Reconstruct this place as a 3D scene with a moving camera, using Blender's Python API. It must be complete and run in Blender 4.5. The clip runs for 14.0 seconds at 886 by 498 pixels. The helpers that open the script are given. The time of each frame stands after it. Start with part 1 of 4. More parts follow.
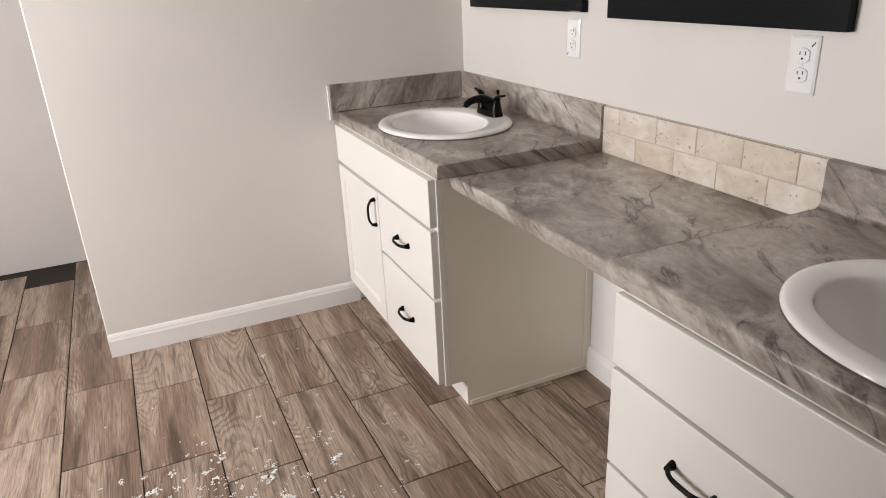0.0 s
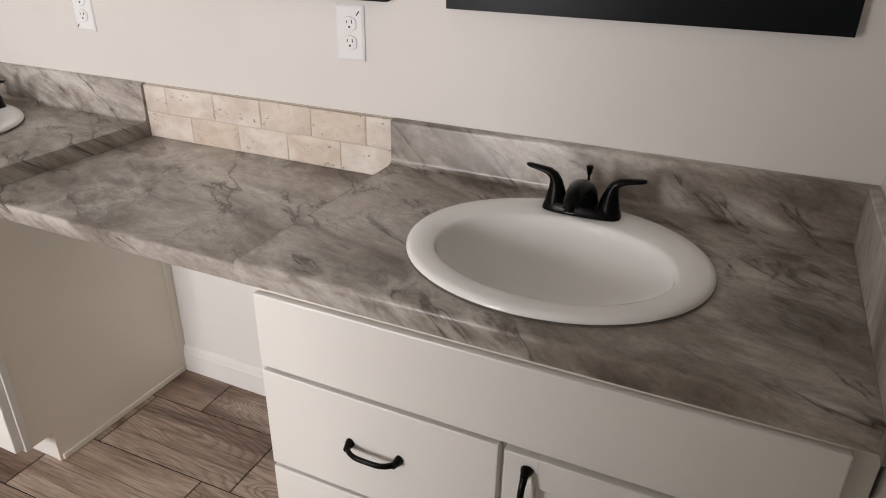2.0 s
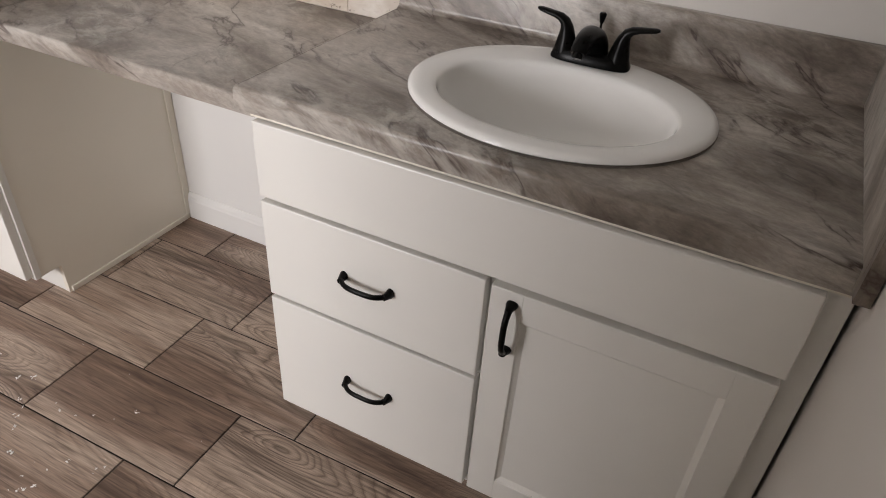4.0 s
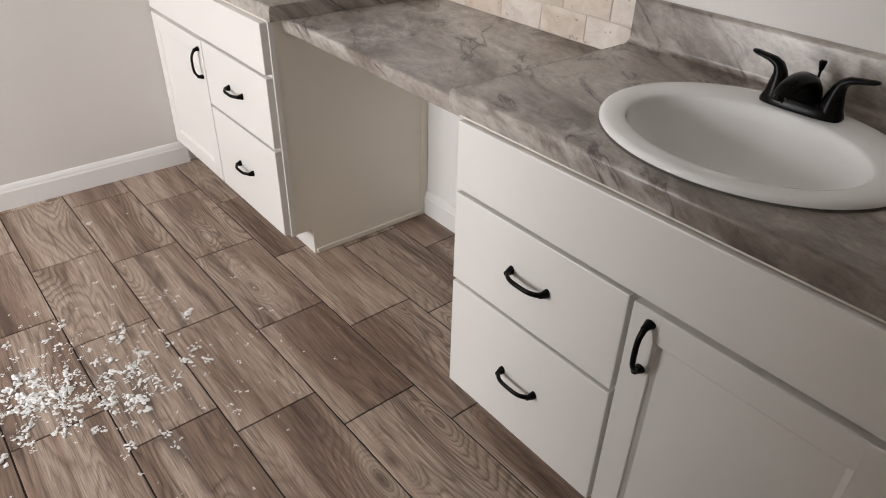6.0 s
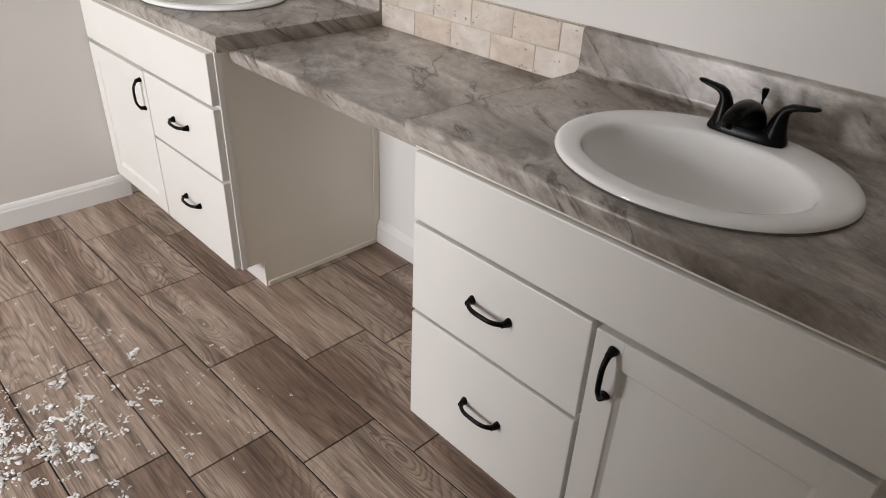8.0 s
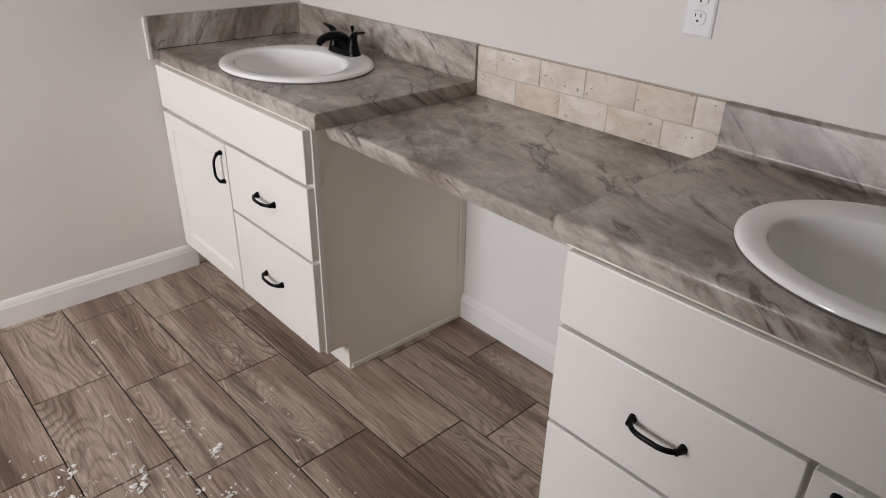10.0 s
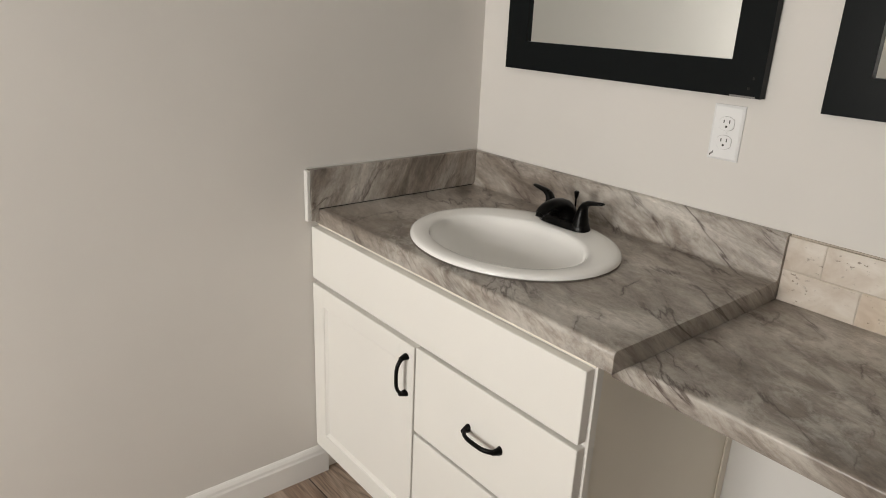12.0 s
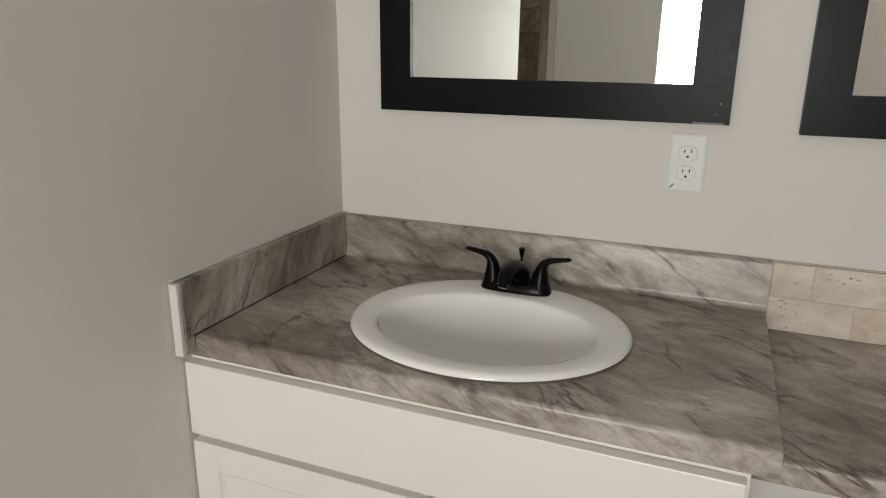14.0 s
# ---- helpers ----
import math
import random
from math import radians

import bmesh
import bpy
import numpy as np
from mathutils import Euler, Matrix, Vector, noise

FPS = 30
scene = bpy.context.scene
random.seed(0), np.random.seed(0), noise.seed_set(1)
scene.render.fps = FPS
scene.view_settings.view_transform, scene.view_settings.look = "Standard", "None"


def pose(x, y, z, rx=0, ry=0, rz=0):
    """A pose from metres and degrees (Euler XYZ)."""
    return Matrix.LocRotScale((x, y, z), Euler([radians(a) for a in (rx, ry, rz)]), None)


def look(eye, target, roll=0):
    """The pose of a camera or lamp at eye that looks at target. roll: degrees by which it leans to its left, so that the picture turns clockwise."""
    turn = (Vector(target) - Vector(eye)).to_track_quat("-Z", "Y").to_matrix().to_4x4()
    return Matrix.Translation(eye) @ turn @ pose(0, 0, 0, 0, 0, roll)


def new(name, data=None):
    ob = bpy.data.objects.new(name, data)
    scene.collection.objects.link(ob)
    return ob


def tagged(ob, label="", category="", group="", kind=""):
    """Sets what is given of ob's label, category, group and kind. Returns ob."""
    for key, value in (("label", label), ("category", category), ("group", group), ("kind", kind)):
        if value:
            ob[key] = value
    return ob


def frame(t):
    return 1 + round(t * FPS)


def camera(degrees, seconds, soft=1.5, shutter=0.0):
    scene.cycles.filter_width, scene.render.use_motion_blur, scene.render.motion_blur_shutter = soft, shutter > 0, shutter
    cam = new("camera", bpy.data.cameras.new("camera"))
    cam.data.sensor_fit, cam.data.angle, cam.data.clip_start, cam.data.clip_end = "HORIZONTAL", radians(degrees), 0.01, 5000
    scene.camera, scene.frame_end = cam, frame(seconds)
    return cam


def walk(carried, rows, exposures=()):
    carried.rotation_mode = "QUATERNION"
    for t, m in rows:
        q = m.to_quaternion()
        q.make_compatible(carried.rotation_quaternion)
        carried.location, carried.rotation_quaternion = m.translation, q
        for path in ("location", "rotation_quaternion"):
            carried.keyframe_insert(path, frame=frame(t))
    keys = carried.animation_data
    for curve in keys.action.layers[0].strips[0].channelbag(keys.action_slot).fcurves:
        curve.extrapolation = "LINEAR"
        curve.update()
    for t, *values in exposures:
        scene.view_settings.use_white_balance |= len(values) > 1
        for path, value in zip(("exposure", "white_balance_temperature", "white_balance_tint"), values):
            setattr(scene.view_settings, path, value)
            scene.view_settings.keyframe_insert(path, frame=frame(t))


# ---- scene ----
cam = camera(66.0, 14.0, soft=1.0)
PATH = [
    (0, (0.067, 0.204, 1.299), (0.804, 1.904, 0.546), -2.8),
    (0.2, (0.073, 0.258, 1.282), (0.887, 1.92, 0.522), -2.9),
    (0.5, (0.092, 0.36, 1.29), (1.07, 1.9, 0.471), -1.7),
    (1, (0.061, 0.463, 1.304), (1.432, 1.665, 0.482), 0.8),
    (1.5, (0.037, 0.442, 1.317), (1.599, 1.36, 0.469), 0.5),
    (2, (0.022, 0.389, 1.323), (1.655, 1.133, 0.439), 0.8),
    (2.5, (-0.007, 0.361, 1.293), (1.537, 0.999, 0.194), 3.2),
    (2.7, (-0.005, 0.364, 1.282), (1.517, 0.963, 0.13), 4.0),
    (4.8, (-0.009, 0.308, 1.257), (1.322, 1.229, 0.082), 3.7),
    (5, (-0.01, 0.287, 1.274), (1.239, 1.312, 0.096), 3.1),
    (5.5, (-0.024, 0.211, 1.264), (1.076, 1.436, 0.128), 2.7),
    (6, (-0.02, 0.152, 1.266), (1.046, 1.442, 0.171), 1.5),
    (6.5, (-0.019, 0.133, 1.259), (1.07, 1.414, 0.176), 1.6),
    (7, (-0.033, 0.143, 1.262), (1.114, 1.376, 0.182), 3.0),
    (7.2, (-0.032, 0.155, 1.26), (1.152, 1.357, 0.187), 3.9),
    (9.3, (-0.017, 0.28, 1.286), (1.202, 1.547, 0.332), 0.9),
    (9.5, (-0.019, 0.338, 1.286), (1.203, 1.599, 0.329), 1.0),
    (10, (-0.065, 0.463, 1.291), (1.13, 1.771, 0.363), 1.2),
    (10.5, (-0.066, 0.626, 1.303), (0.979, 2.091, 0.43), 1.8),
    (11, (0.004, 0.867, 1.308), (1.032, 2.398, 0.535), -0.5),
    (11.5, (0.042, 1.07, 1.308), (1.058, 2.648, 0.617), 1.4),
    (12, (-0.059, 1.281, 1.316), (1.149, 2.73, 0.65), 2.5),
    (12.5, (-0.148, 1.474, 1.338), (1.165, 2.846, 0.712), 1.1),
    (13, (-0.169, 1.667, 1.318), (1.164, 3.037, 0.731), 0.5),
    (13.5, (-0.096, 1.865, 1.31), (1.491, 2.936, 0.734), -1.8),
    (14, (-0.093, 1.965, 1.305), (1.686, 2.68, 0.738), 0.6),
]
EXPOSURE = [
    (0.0, -0.20, 6450, 15), (0.5, -0.56, 6280, 15), (1.0, -0.66, 6400, 17), (1.5, -0.52, 6450, 16), (2.0, -0.25, 6450, 16), (2.7, -0.22, 6450, 16), (4.8, -0.29, 6300, 15), (7.2, -0.29, 6240, 14),
    (9.5, -0.46, 6180, 14), (10.3, -0.60, 6280, 16), (11.0, -0.60, 6850, 15), (12.0, -0.60, 6680, 10), (13.0, -0.79, 6580, 9), (14.0, -0.92, 6550, 9),
]
walk(cam, [(t, look(eye, target, roll)) for t, eye, target, roll in PATH], EXPOSURE)

# ---- world, sun, light, exposure ----
SKY, SUN_POWER, WINDOW_POWER = 0.12, 1.0, 120.0
world = bpy.data.worlds.new("sky")
scene.world = world
world.use_nodes = True
_nt = world.node_tree
_sky = _nt.nodes.new("ShaderNodeTexSky")
_sky.sky_type = "NISHITA"
_sky.sun_disc = False
_sky.sun_elevation = radians(48)
_sky.sun_rotation = radians(80)
_nt.nodes["Background"].inputs["Strength"].default_value = SKY
_nt.links.new(_sky.outputs["Color"], _nt.nodes["Background"].inputs["Color"])


# ---- room plan, metres ----
WALL_E, WALL_N, WALL_S, WALL_W = 1.325, 2.80, 0.165, -1.90
CEIL = 2.44
NORTH_END = -0.20               # free end of the north wall, by the shower
WIN_Y0, WIN_Y1, WIN_Z0, WIN_Z1 = 1.50, 2.385, 0.62, 1.95
DOOR_X0, DOOR_X1, DOOR_H = -0.48, 0.255, 2.05
TOP = 0.816                     # top of both sink counters
FRONT = 0.771                   # counter nose

sun = new("sun", bpy.data.lights.new("sun", "SUN"))
sun.data.energy, sun.data.angle, sun.data.color = SUN_POWER, radians(6), (1.0, 0.95, 0.88)
sun.matrix_world = look((0, 0, 6), (-0.9, 0.45, 4.9))
win_lamp = new("window_light", bpy.data.lights.new("window_light", "AREA"))
win_lamp.data.shape, win_lamp.data.size, win_lamp.data.size_y = "RECTANGLE", WIN_Z1 - WIN_Z0 - 0.06, WIN_Y1 - WIN_Y0 - 0.06
win_lamp.data.energy, win_lamp.data.color = WINDOW_POWER, (1.0, 0.985, 0.95)
win_lamp.matrix_world = look((WALL_W - 0.075, (WIN_Y0 + WIN_Y1) / 2, (WIN_Z0 + WIN_Z1) / 2), (1, (WIN_Y0 + WIN_Y1) / 2, (WIN_Z0 + WIN_Z1) / 2))


# ---- materials ----
class Nodes:
    """Small node builder for one material."""

    def __init__(self, name, rough=0.5, metal=0.0, spec=0.5):
        self.mat = bpy.data.materials.new(name)
        self.mat.use_nodes = True
        self.nt = self.mat.node_tree
        self.bsdf = self.nt.nodes["Principled BSDF"]
        self.bsdf.inputs["Roughness"].default_value = rough
        self.bsdf.inputs["Metallic"].default_value = metal
        self.bsdf.inputs["Specular IOR Level"].default_value = spec

    def add(self, kind, **values):
        n = self.nt.nodes.new(kind)
        for k, v in values.items():
            n.inputs[k.replace("_", " ")].default_value = v
        return n

    def link(self, a, b):
        self.nt.links.new(a, b)

    def position(self, scale=(1, 1, 1), turn=(0, 0, 0), spread=0.0):
        geo = self.nt.nodes.new("ShaderNodeNewGeometry")
        src = geo.outputs["Position"]
        if spread:
            info = self.nt.nodes.new("ShaderNodeObjectInfo")
            mul = self.nt.nodes.new("ShaderNodeVectorMath")
            mul.operation = "MULTIPLY_ADD"
            comb = self.nt.nodes.new("ShaderNodeCombineXYZ")
            for i in range(3):
                self.link(info.outputs["Random"], comb.inputs[i])
            self.link(comb.outputs[0], mul.inputs[0])
            mul.inputs[1].default_value = (spread, spread * 1.7, spread * 2.3)
            self.link(src, mul.inputs[2])
            src = mul.outputs[0]
        m = self.nt.nodes.new("ShaderNodeMapping")
        m.inputs["Scale"].default_value = scale
        m.inputs["Rotation"].default_value = [radians(a) for a in turn]
        self.link(src, m.inputs["Vector"])
        return m.outputs["Vector"]

    def noise(self, vec, scale, detail=4.0, rough=0.55, distort=0.0):
        n = self.add("ShaderNodeTexNoise", Scale=scale, Detail=detail, Roughness=rough, Distortion=distort)
        self.link(vec, n.inputs["Vector"])
        return n.outputs["Fac"]

    def ramp(self, fac, stops):
        n = self.nt.nodes.new("ShaderNodeValToRGB")
        els = n.color_ramp.elements
        while len(els) < len(stops):
            els.new(0.5)
        for e, (p, c) in zip(els, stops):
            e.position = p
            e.color = (*c, 1) if len(c) == 3 else c
        self.link(fac, n.inputs["Fac"])
        return n.outputs["Color"]

    def grey(self, fac, a, b):
        return self.ramp(fac, [(a, (0, 0, 0)), (b, (1, 1, 1))])

    def maths(self, op, a, b=0.0):
        n = self.nt.nodes.new("ShaderNodeMath")
        n.operation = op
        for i, v in enumerate((a, b)):
            if isinstance(v, (int, float)):
                n.inputs[i].default_value = v
            else:
                self.link(v, n.inputs[i])
        return n.outputs[0]

    def mix(self, fac, a, b, mode="MIX"):
        n = self.nt.nodes.new("ShaderNodeMix")
        n.data_type, n.blend_type = "RGBA", mode
        for key, v in ((0, fac), (6, a), (7, b)):
            if isinstance(v, (int, float)):
                n.inputs[key].default_value = v
            elif isinstance(v, tuple):
                n.inputs[key].default_value = (*v, 1)
            else:
                self.link(v, n.inputs[key])
        return n.outputs[2]

    def base(self, col):
        if isinstance(col, tuple):
            self.bsdf.inputs["Base Color"].default_value = (*col, 1)
        else:
            self.link(col, self.bsdf.inputs["Base Color"])
        return self

    def rough(self, fac):
        self.link(fac, self.bsdf.inputs["Roughness"])

    def bump(self, height, strength=0.2, distance=0.002):
        b = self.add("ShaderNodeBump", Strength=strength, Distance=distance)
        self.link(height, b.inputs["Height"])
        self.link(b.outputs["Normal"], self.bsdf.inputs["Normal"])


def paint(name, col, rough, tone=0.04, bump=0.12, grain=180.0):
    k = Nodes(name, rough)
    p = k.position()
    big = k.noise(p, 2.3, 3)
    fine = k.noise(p, grain, 3)
    lo = tuple(c * (1 - tone) for c in col)
    hi = tuple(min(1.0, c * (1 + tone)) for c in col)
    k.base(k.ramp(big, [(0.3, lo), (0.7, hi)]))
    k.bump(fine, bump, 0.0006)
    return k.mat


M_WALL = paint("wall_paint", (0.69, 0.662, 0.628), 0.62, 0.025, 0.22, 140)
M_CEIL = paint("ceiling_paint", (0.74, 0.73, 0.70), 0.8)
M_TRIM = paint("trim_paint", (0.80, 0.79, 0.77), 0.38, 0.02, 0.05)
M_CAB = paint("cabinet_paint", (0.79, 0.772, 0.731), 0.36, 0.02, 0.05, 260)
# The beige cast of shade on the cabinet side is put into this colour.
M_CABSIDE = paint("cabinet_side_laminate", (0.82, 0.77, 0.675), 0.42, 0.03, 0.05)
M_DOORPAINT = paint("door_paint", (0.66, 0.625, 0.53), 0.45, 0.02, 0.08)
M_CAULK = paint("caulk", (0.66, 0.65, 0.62), 0.5, 0.03, 0.2, 90)


def marble(name, axes, shift):
    """Printed laminate. The sheet wraps from the splash over the top to the nose, so the print runs along y (slanting a little with z) and along x + z.
    axes "side": a strip cut across the sheet, its print upright. shift: which stretch of the sheet it is."""
    k = Nodes(name, 0.33)
    sep = k.nt.nodes.new("ShaderNodeSeparateXYZ")
    geo = k.nt.nodes.new("ShaderNodeNewGeometry")
    k.link(geo.outputs["Position"], sep.inputs[0])
    x, y, z = sep.outputs
    along, across = (k.maths("ADD", y, k.maths("MULTIPLY", z, -0.45)), k.maths("ADD", x, z)) if axes == "top" else (k.maths("ADD", k.maths("ADD", z, k.maths("MULTIPLY", x, -0.35)), k.maths("MULTIPLY", y, 0.6)), k.maths("ADD", x, y))
    sheet = k.nt.nodes.new("ShaderNodeCombineXYZ")
    k.link(k.maths("ADD", along, shift), sheet.inputs[0])
    k.link(k.maths("ADD", across, shift * 0.37), sheet.inputs[1])
    # slow warp, so that the strokes bend and swirl
    bend = k.add("ShaderNodeTexNoise", Scale=2.6, Detail=2.0, Roughness=0.5)
    k.link(sheet.outputs[0], bend.inputs["Vector"])
    warp = k.nt.nodes.new("ShaderNodeVectorMath")
    warp.operation = "MULTIPLY_ADD"
    k.link(bend.outputs["Color"], warp.inputs[0])
    warp.inputs[1].default_value = (0.11, 0.11, 0.0)
    k.link(sheet.outputs[0], warp.inputs[2])

    def on(u, v, turn):
        r = k.nt.nodes.new("ShaderNodeVectorRotate")
        r.rotation_type = "Z_AXIS"
        r.inputs["Angle"].default_value = radians(turn)
        k.link(warp.outputs[0], r.inputs["Vector"])
        m = k.nt.nodes.new("ShaderNodeVectorMath")
        m.operation = "MULTIPLY"
        m.inputs[1].default_value = (u, v, 1)
        k.link(r.outputs[0], m.inputs[0])
        return m.outputs[0]

    # broad clouds and drawn-out strokes
    cloud = k.noise(on(2.7, 6.0, -18), 1.0, 9, 0.61, 0.7)
    col = k.ramp(cloud, [(0.33, (0.120, 0.100, 0.085)), (0.42, (0.190, 0.164, 0.143)), (0.50, (0.270, 0.242, 0.218)),
                         (0.58, (0.350, 0.324, 0.300)), (0.68, (0.48, 0.458, 0.435))])
    stroke = k.noise(on(15, 40, -14), 1.0, 8, 0.72, 0.5)
    col = k.mix(0.42, col, k.ramp(stroke, [(0.30, (0.20, 0.19, 0.185)), (0.5, (0.5, 0.5, 0.5)), (0.70, (0.80, 0.80, 0.80))]), "OVERLAY")
    speck = k.noise(on(60, 110, -14), 1.0, 6, 0.78, 0.3)
    col = k.mix(0.55, col, k.ramp(speck, [(0.28, (0.26, 0.255, 0.25)), (0.5, (0.5, 0.5, 0.5)), (0.72, (0.74, 0.74, 0.74))]), "OVERLAY")
    # pale broken mottling in some zones
    zone = k.grey(k.noise(on(2.2, 3.6, -25), 1.0, 3, 0.5), 0.45, 0.58)
    crumb = k.grey(k.noise(on(15, 24, -32), 1.0, 9, 0.70, 0.4), 0.44, 0.60)
    col = k.mix(k.maths("MULTIPLY", k.maths("MULTIPLY", zone, crumb), 0.58), col, (0.54, 0.525, 0.50))
    # dark smoky smears
    smear = k.grey(k.noise(on(5.5, 22, -22), 1.0, 8, 0.70, 0.5), 0.57, 0.68)
    col = k.mix(k.maths("MULTIPLY", smear, 0.42), col, (0.085, 0.068, 0.058))
    # crackled red-brown veins with a soft halo, each breaking off here and there
    for turn_, u, v, thick, lo in ((-38, 1.2, 4.6, 0.0062, 0.455), (-54, 1.6, 3.9, 0.0042, 0.48)):
        f = k.noise(on(u, v, turn_), 1.0, 7, 0.56, 0.0)
        ridge = k.maths("ABSOLUTE", k.maths("SUBTRACT", f, 0.5))
        vein = k.ramp(ridge, [(0.0, (1, 1, 1)), (thick, (0.55, 0.55, 0.55)), (thick * 2.2, (0.16, 0.16, 0.16)), (thick * 8, (0, 0, 0))])
        gate = k.grey(k.noise(on(6.5, 7.5, turn_ + 40), 1.0, 4), lo, lo + 0.12)
        col = k.mix(k.maths("MULTIPLY", k.maths("MULTIPLY", vein, gate), 0.9), col, (0.050, 0.032, 0.027))
    col = k.mix(1.0, col, (1.16, 1.135, 1.095), "MULTIPLY")
    k.base(col)
    k.rough(k.ramp(stroke, [(0.3, (0.29, 0.29, 0.29)), (0.7, (0.38, 0.38, 0.38))]))
    k.bump(stroke, 0.05, 0.0005)
    return k.mat


M_MARBLE_FAR = marble("grey_marble_laminate_corner", "top", 0.0)
M_MARBLE_NEAR = marble("grey_marble_laminate_doorway", "top", 3.1)
M_MARBLE_DESK = marble("grey_marble_laminate_desk", "top", 7.7)
M_MARBLE_SIDE = marble("grey_marble_laminate_strip", "side", 5.2)


def wood_tile(name, dark, mid, light, spread=9.0):
    """Printed wood on porcelain: fine fibres, cathedral rings, dark pores; every tile shows another part of the print."""
    k = Nodes(name, 0.46)

    def along(x, y):
        return k.position((x, y, 1), (0, 0, 1), spread)

    # one slow field gives both the light and dark zones and the rings, and swells round scattered knots
    knots = k.nt.nodes.new("ShaderNodeTexVoronoi")
    knots.inputs["Scale"].default_value = 1.0
    k.link(along(6.0, 2.1), knots.inputs["Vector"])
    some = k.grey(knots.outputs["Color"], 0.36, 0.42)
    swell = k.maths("MULTIPLY", k.ramp(knots.outputs["Distance"], [(0.0, (1, 1, 1)), (0.10, (0.66, 0.66, 0.66)), (0.25, (0.26, 0.26, 0.26)), (0.55, (0, 0, 0))]), some)
    field = k.maths("ADD", k.noise(along(5.2, 0.72), 1.0, 2, 0.45, 0.5), k.maths("MULTIPLY", swell, 0.30))
    patch = k.maths("ADD", k.maths("MULTIPLY", field, 0.62), k.maths("MULTIPLY", k.noise(along(19, 1.1), 1.0, 4, 0.55, 0.4), 0.38))
    col = k.ramp(patch, [(0.34, tuple(0.40 * a_ + 0.60 * b_ for a_, b_ in zip(dark, mid))), (0.445, mid), (0.54, light), (0.64, tuple(0.25 * a_ + 0.75 * b_ for a_, b_ in zip(mid, light)))])
    wobble = k.noise(along(48, 7), 1.0, 3, 0.5)
    ring = k.maths("FRACT", k.maths("ADD", k.maths("MULTIPLY", field, 34.0), k.maths("MULTIPLY", wobble, 0.8)))
    line = k.ramp(ring, [(0.0, (0.9, 0.9, 0.9)), (0.12, (0.5, 0.5, 0.5)), (0.40, (0.1, 0.1, 0.1)), (0.72, (0, 0, 0)), (0.93, (0.55, 0.55, 0.55)), (1.0, (0.9, 0.9, 0.9))])
    gate = k.grey(k.noise(along(4, 1.0), 1.0, 3), 0.34, 0.62)
    col = k.mix(k.maths("MULTIPLY", k.maths("MULTIPLY", line, gate), 0.80), col, dark)
    # fibres, pores and a few soft dark streaks
    fibre = k.noise(along(340, 11), 1.0, 3, 0.66, 0.2)
    col = k.mix(0.62, col, k.ramp(fibre, [(0.30, (0.16, 0.15, 0.15)), (0.5, (0.5, 0.5, 0.5)), (0.70, (0.80, 0.79, 0.78))]), "OVERLAY")
    pores = k.grey(k.noise(along(140, 3.6), 1.0, 4, 0.6, 0.4), 0.575, 0.65)
    col = k.mix(k.maths("MULTIPLY", pores, 0.5), col, dark)
    streak = k.grey(k.noise(along(17, 1.2), 1.0, 4, 0.6, 0.5), 0.54, 0.68)
    col = k.mix(k.maths("MULTIPLY", streak, 0.75), col, dark)
    spot = k.maths("MULTIPLY", k.ramp(knots.outputs["Distance"], [(0.0, (1, 1, 1)), (0.04, (0.7, 0.7, 0.7)), (0.10, (0, 0, 0))]), some)
    col = k.mix(k.maths("MULTIPLY", spot, 0.85), col, dark)
    info = k.nt.nodes.new("ShaderNodeObjectInfo")
    tone = k.ramp(info.outputs["Random"], [(0.0, (0.94, 0.93, 0.925)), (0.5, (1.0, 1.0, 1.0)), (1.0, (1.05, 1.05, 1.045))])
    col = k.mix(1.0, col, tone, "MULTIPLY")
    k.base(col)
    k.rough(k.ramp(fibre, [(0.3, (0.40, 0.40, 0.40)), (0.7, (0.56, 0.56, 0.56))]))
    k.bump(k.maths("SUBTRACT", fibre, k.maths("MULTIPLY", pores, 0.5)), 0.2, 0.0008)
    return k.mat


M_FLOOR = wood_tile("wood_look_floor_tile", (0.052, 0.029, 0.019), (0.246, 0.168, 0.124), (0.43, 0.335, 0.265))
M_SHOWER = wood_tile("brown_wood_look_wall_tile", (0.07, 0.046, 0.034), (0.165, 0.118, 0.086), (0.26, 0.20, 0.15))
M_GROUT = paint("dark_grout", (0.022, 0.016, 0.013), 0.9, 0.15, 0.4, 300)
M_PALEGROUT = paint("pale_grout", (0.56, 0.495, 0.42), 0.9, 0.06, 0.4, 300)


def travertine():
    k = Nodes("tumbled_travertine", 0.6)
    p = k.position((1, 1, 1.6), (0, 0, 0), 7.0)
    cloud = k.noise(p, 13, 6, 0.6, 0.7)
    col = k.ramp(cloud, [(0.28, (0.54, 0.462, 0.39)), (0.5, (0.64, 0.578, 0.512)), (0.72, (0.73, 0.682, 0.628))])
    info = k.nt.nodes.new("ShaderNodeObjectInfo")
    col = k.mix(1.0, col, k.ramp(info.outputs["Random"], [(0, (0.95, 0.88, 0.80)), (0.35, (0.98, 0.96, 0.93)), (1, (1.06, 1.06, 1.06))]), "MULTIPLY")
    pits = k.noise(p, 78, 3, 0.55, 0.0)
    where = k.grey(k.noise(p, 17, 2), 0.48, 0.60)
    hole = k.maths("MULTIPLY", k.grey(pits, 0.615, 0.68), where)
    col = k.mix(k.maths("MULTIPLY", hole, 0.8), col, (0.20, 0.15, 0.115))
    k.base(col)
    k.bump(k.maths("SUBTRACT", k.noise(p, 60, 5), k.maths("MULTIPLY", hole, 1.6)), 0.35, 0.0016)
    return k.mat


M_TRAV = travertine()


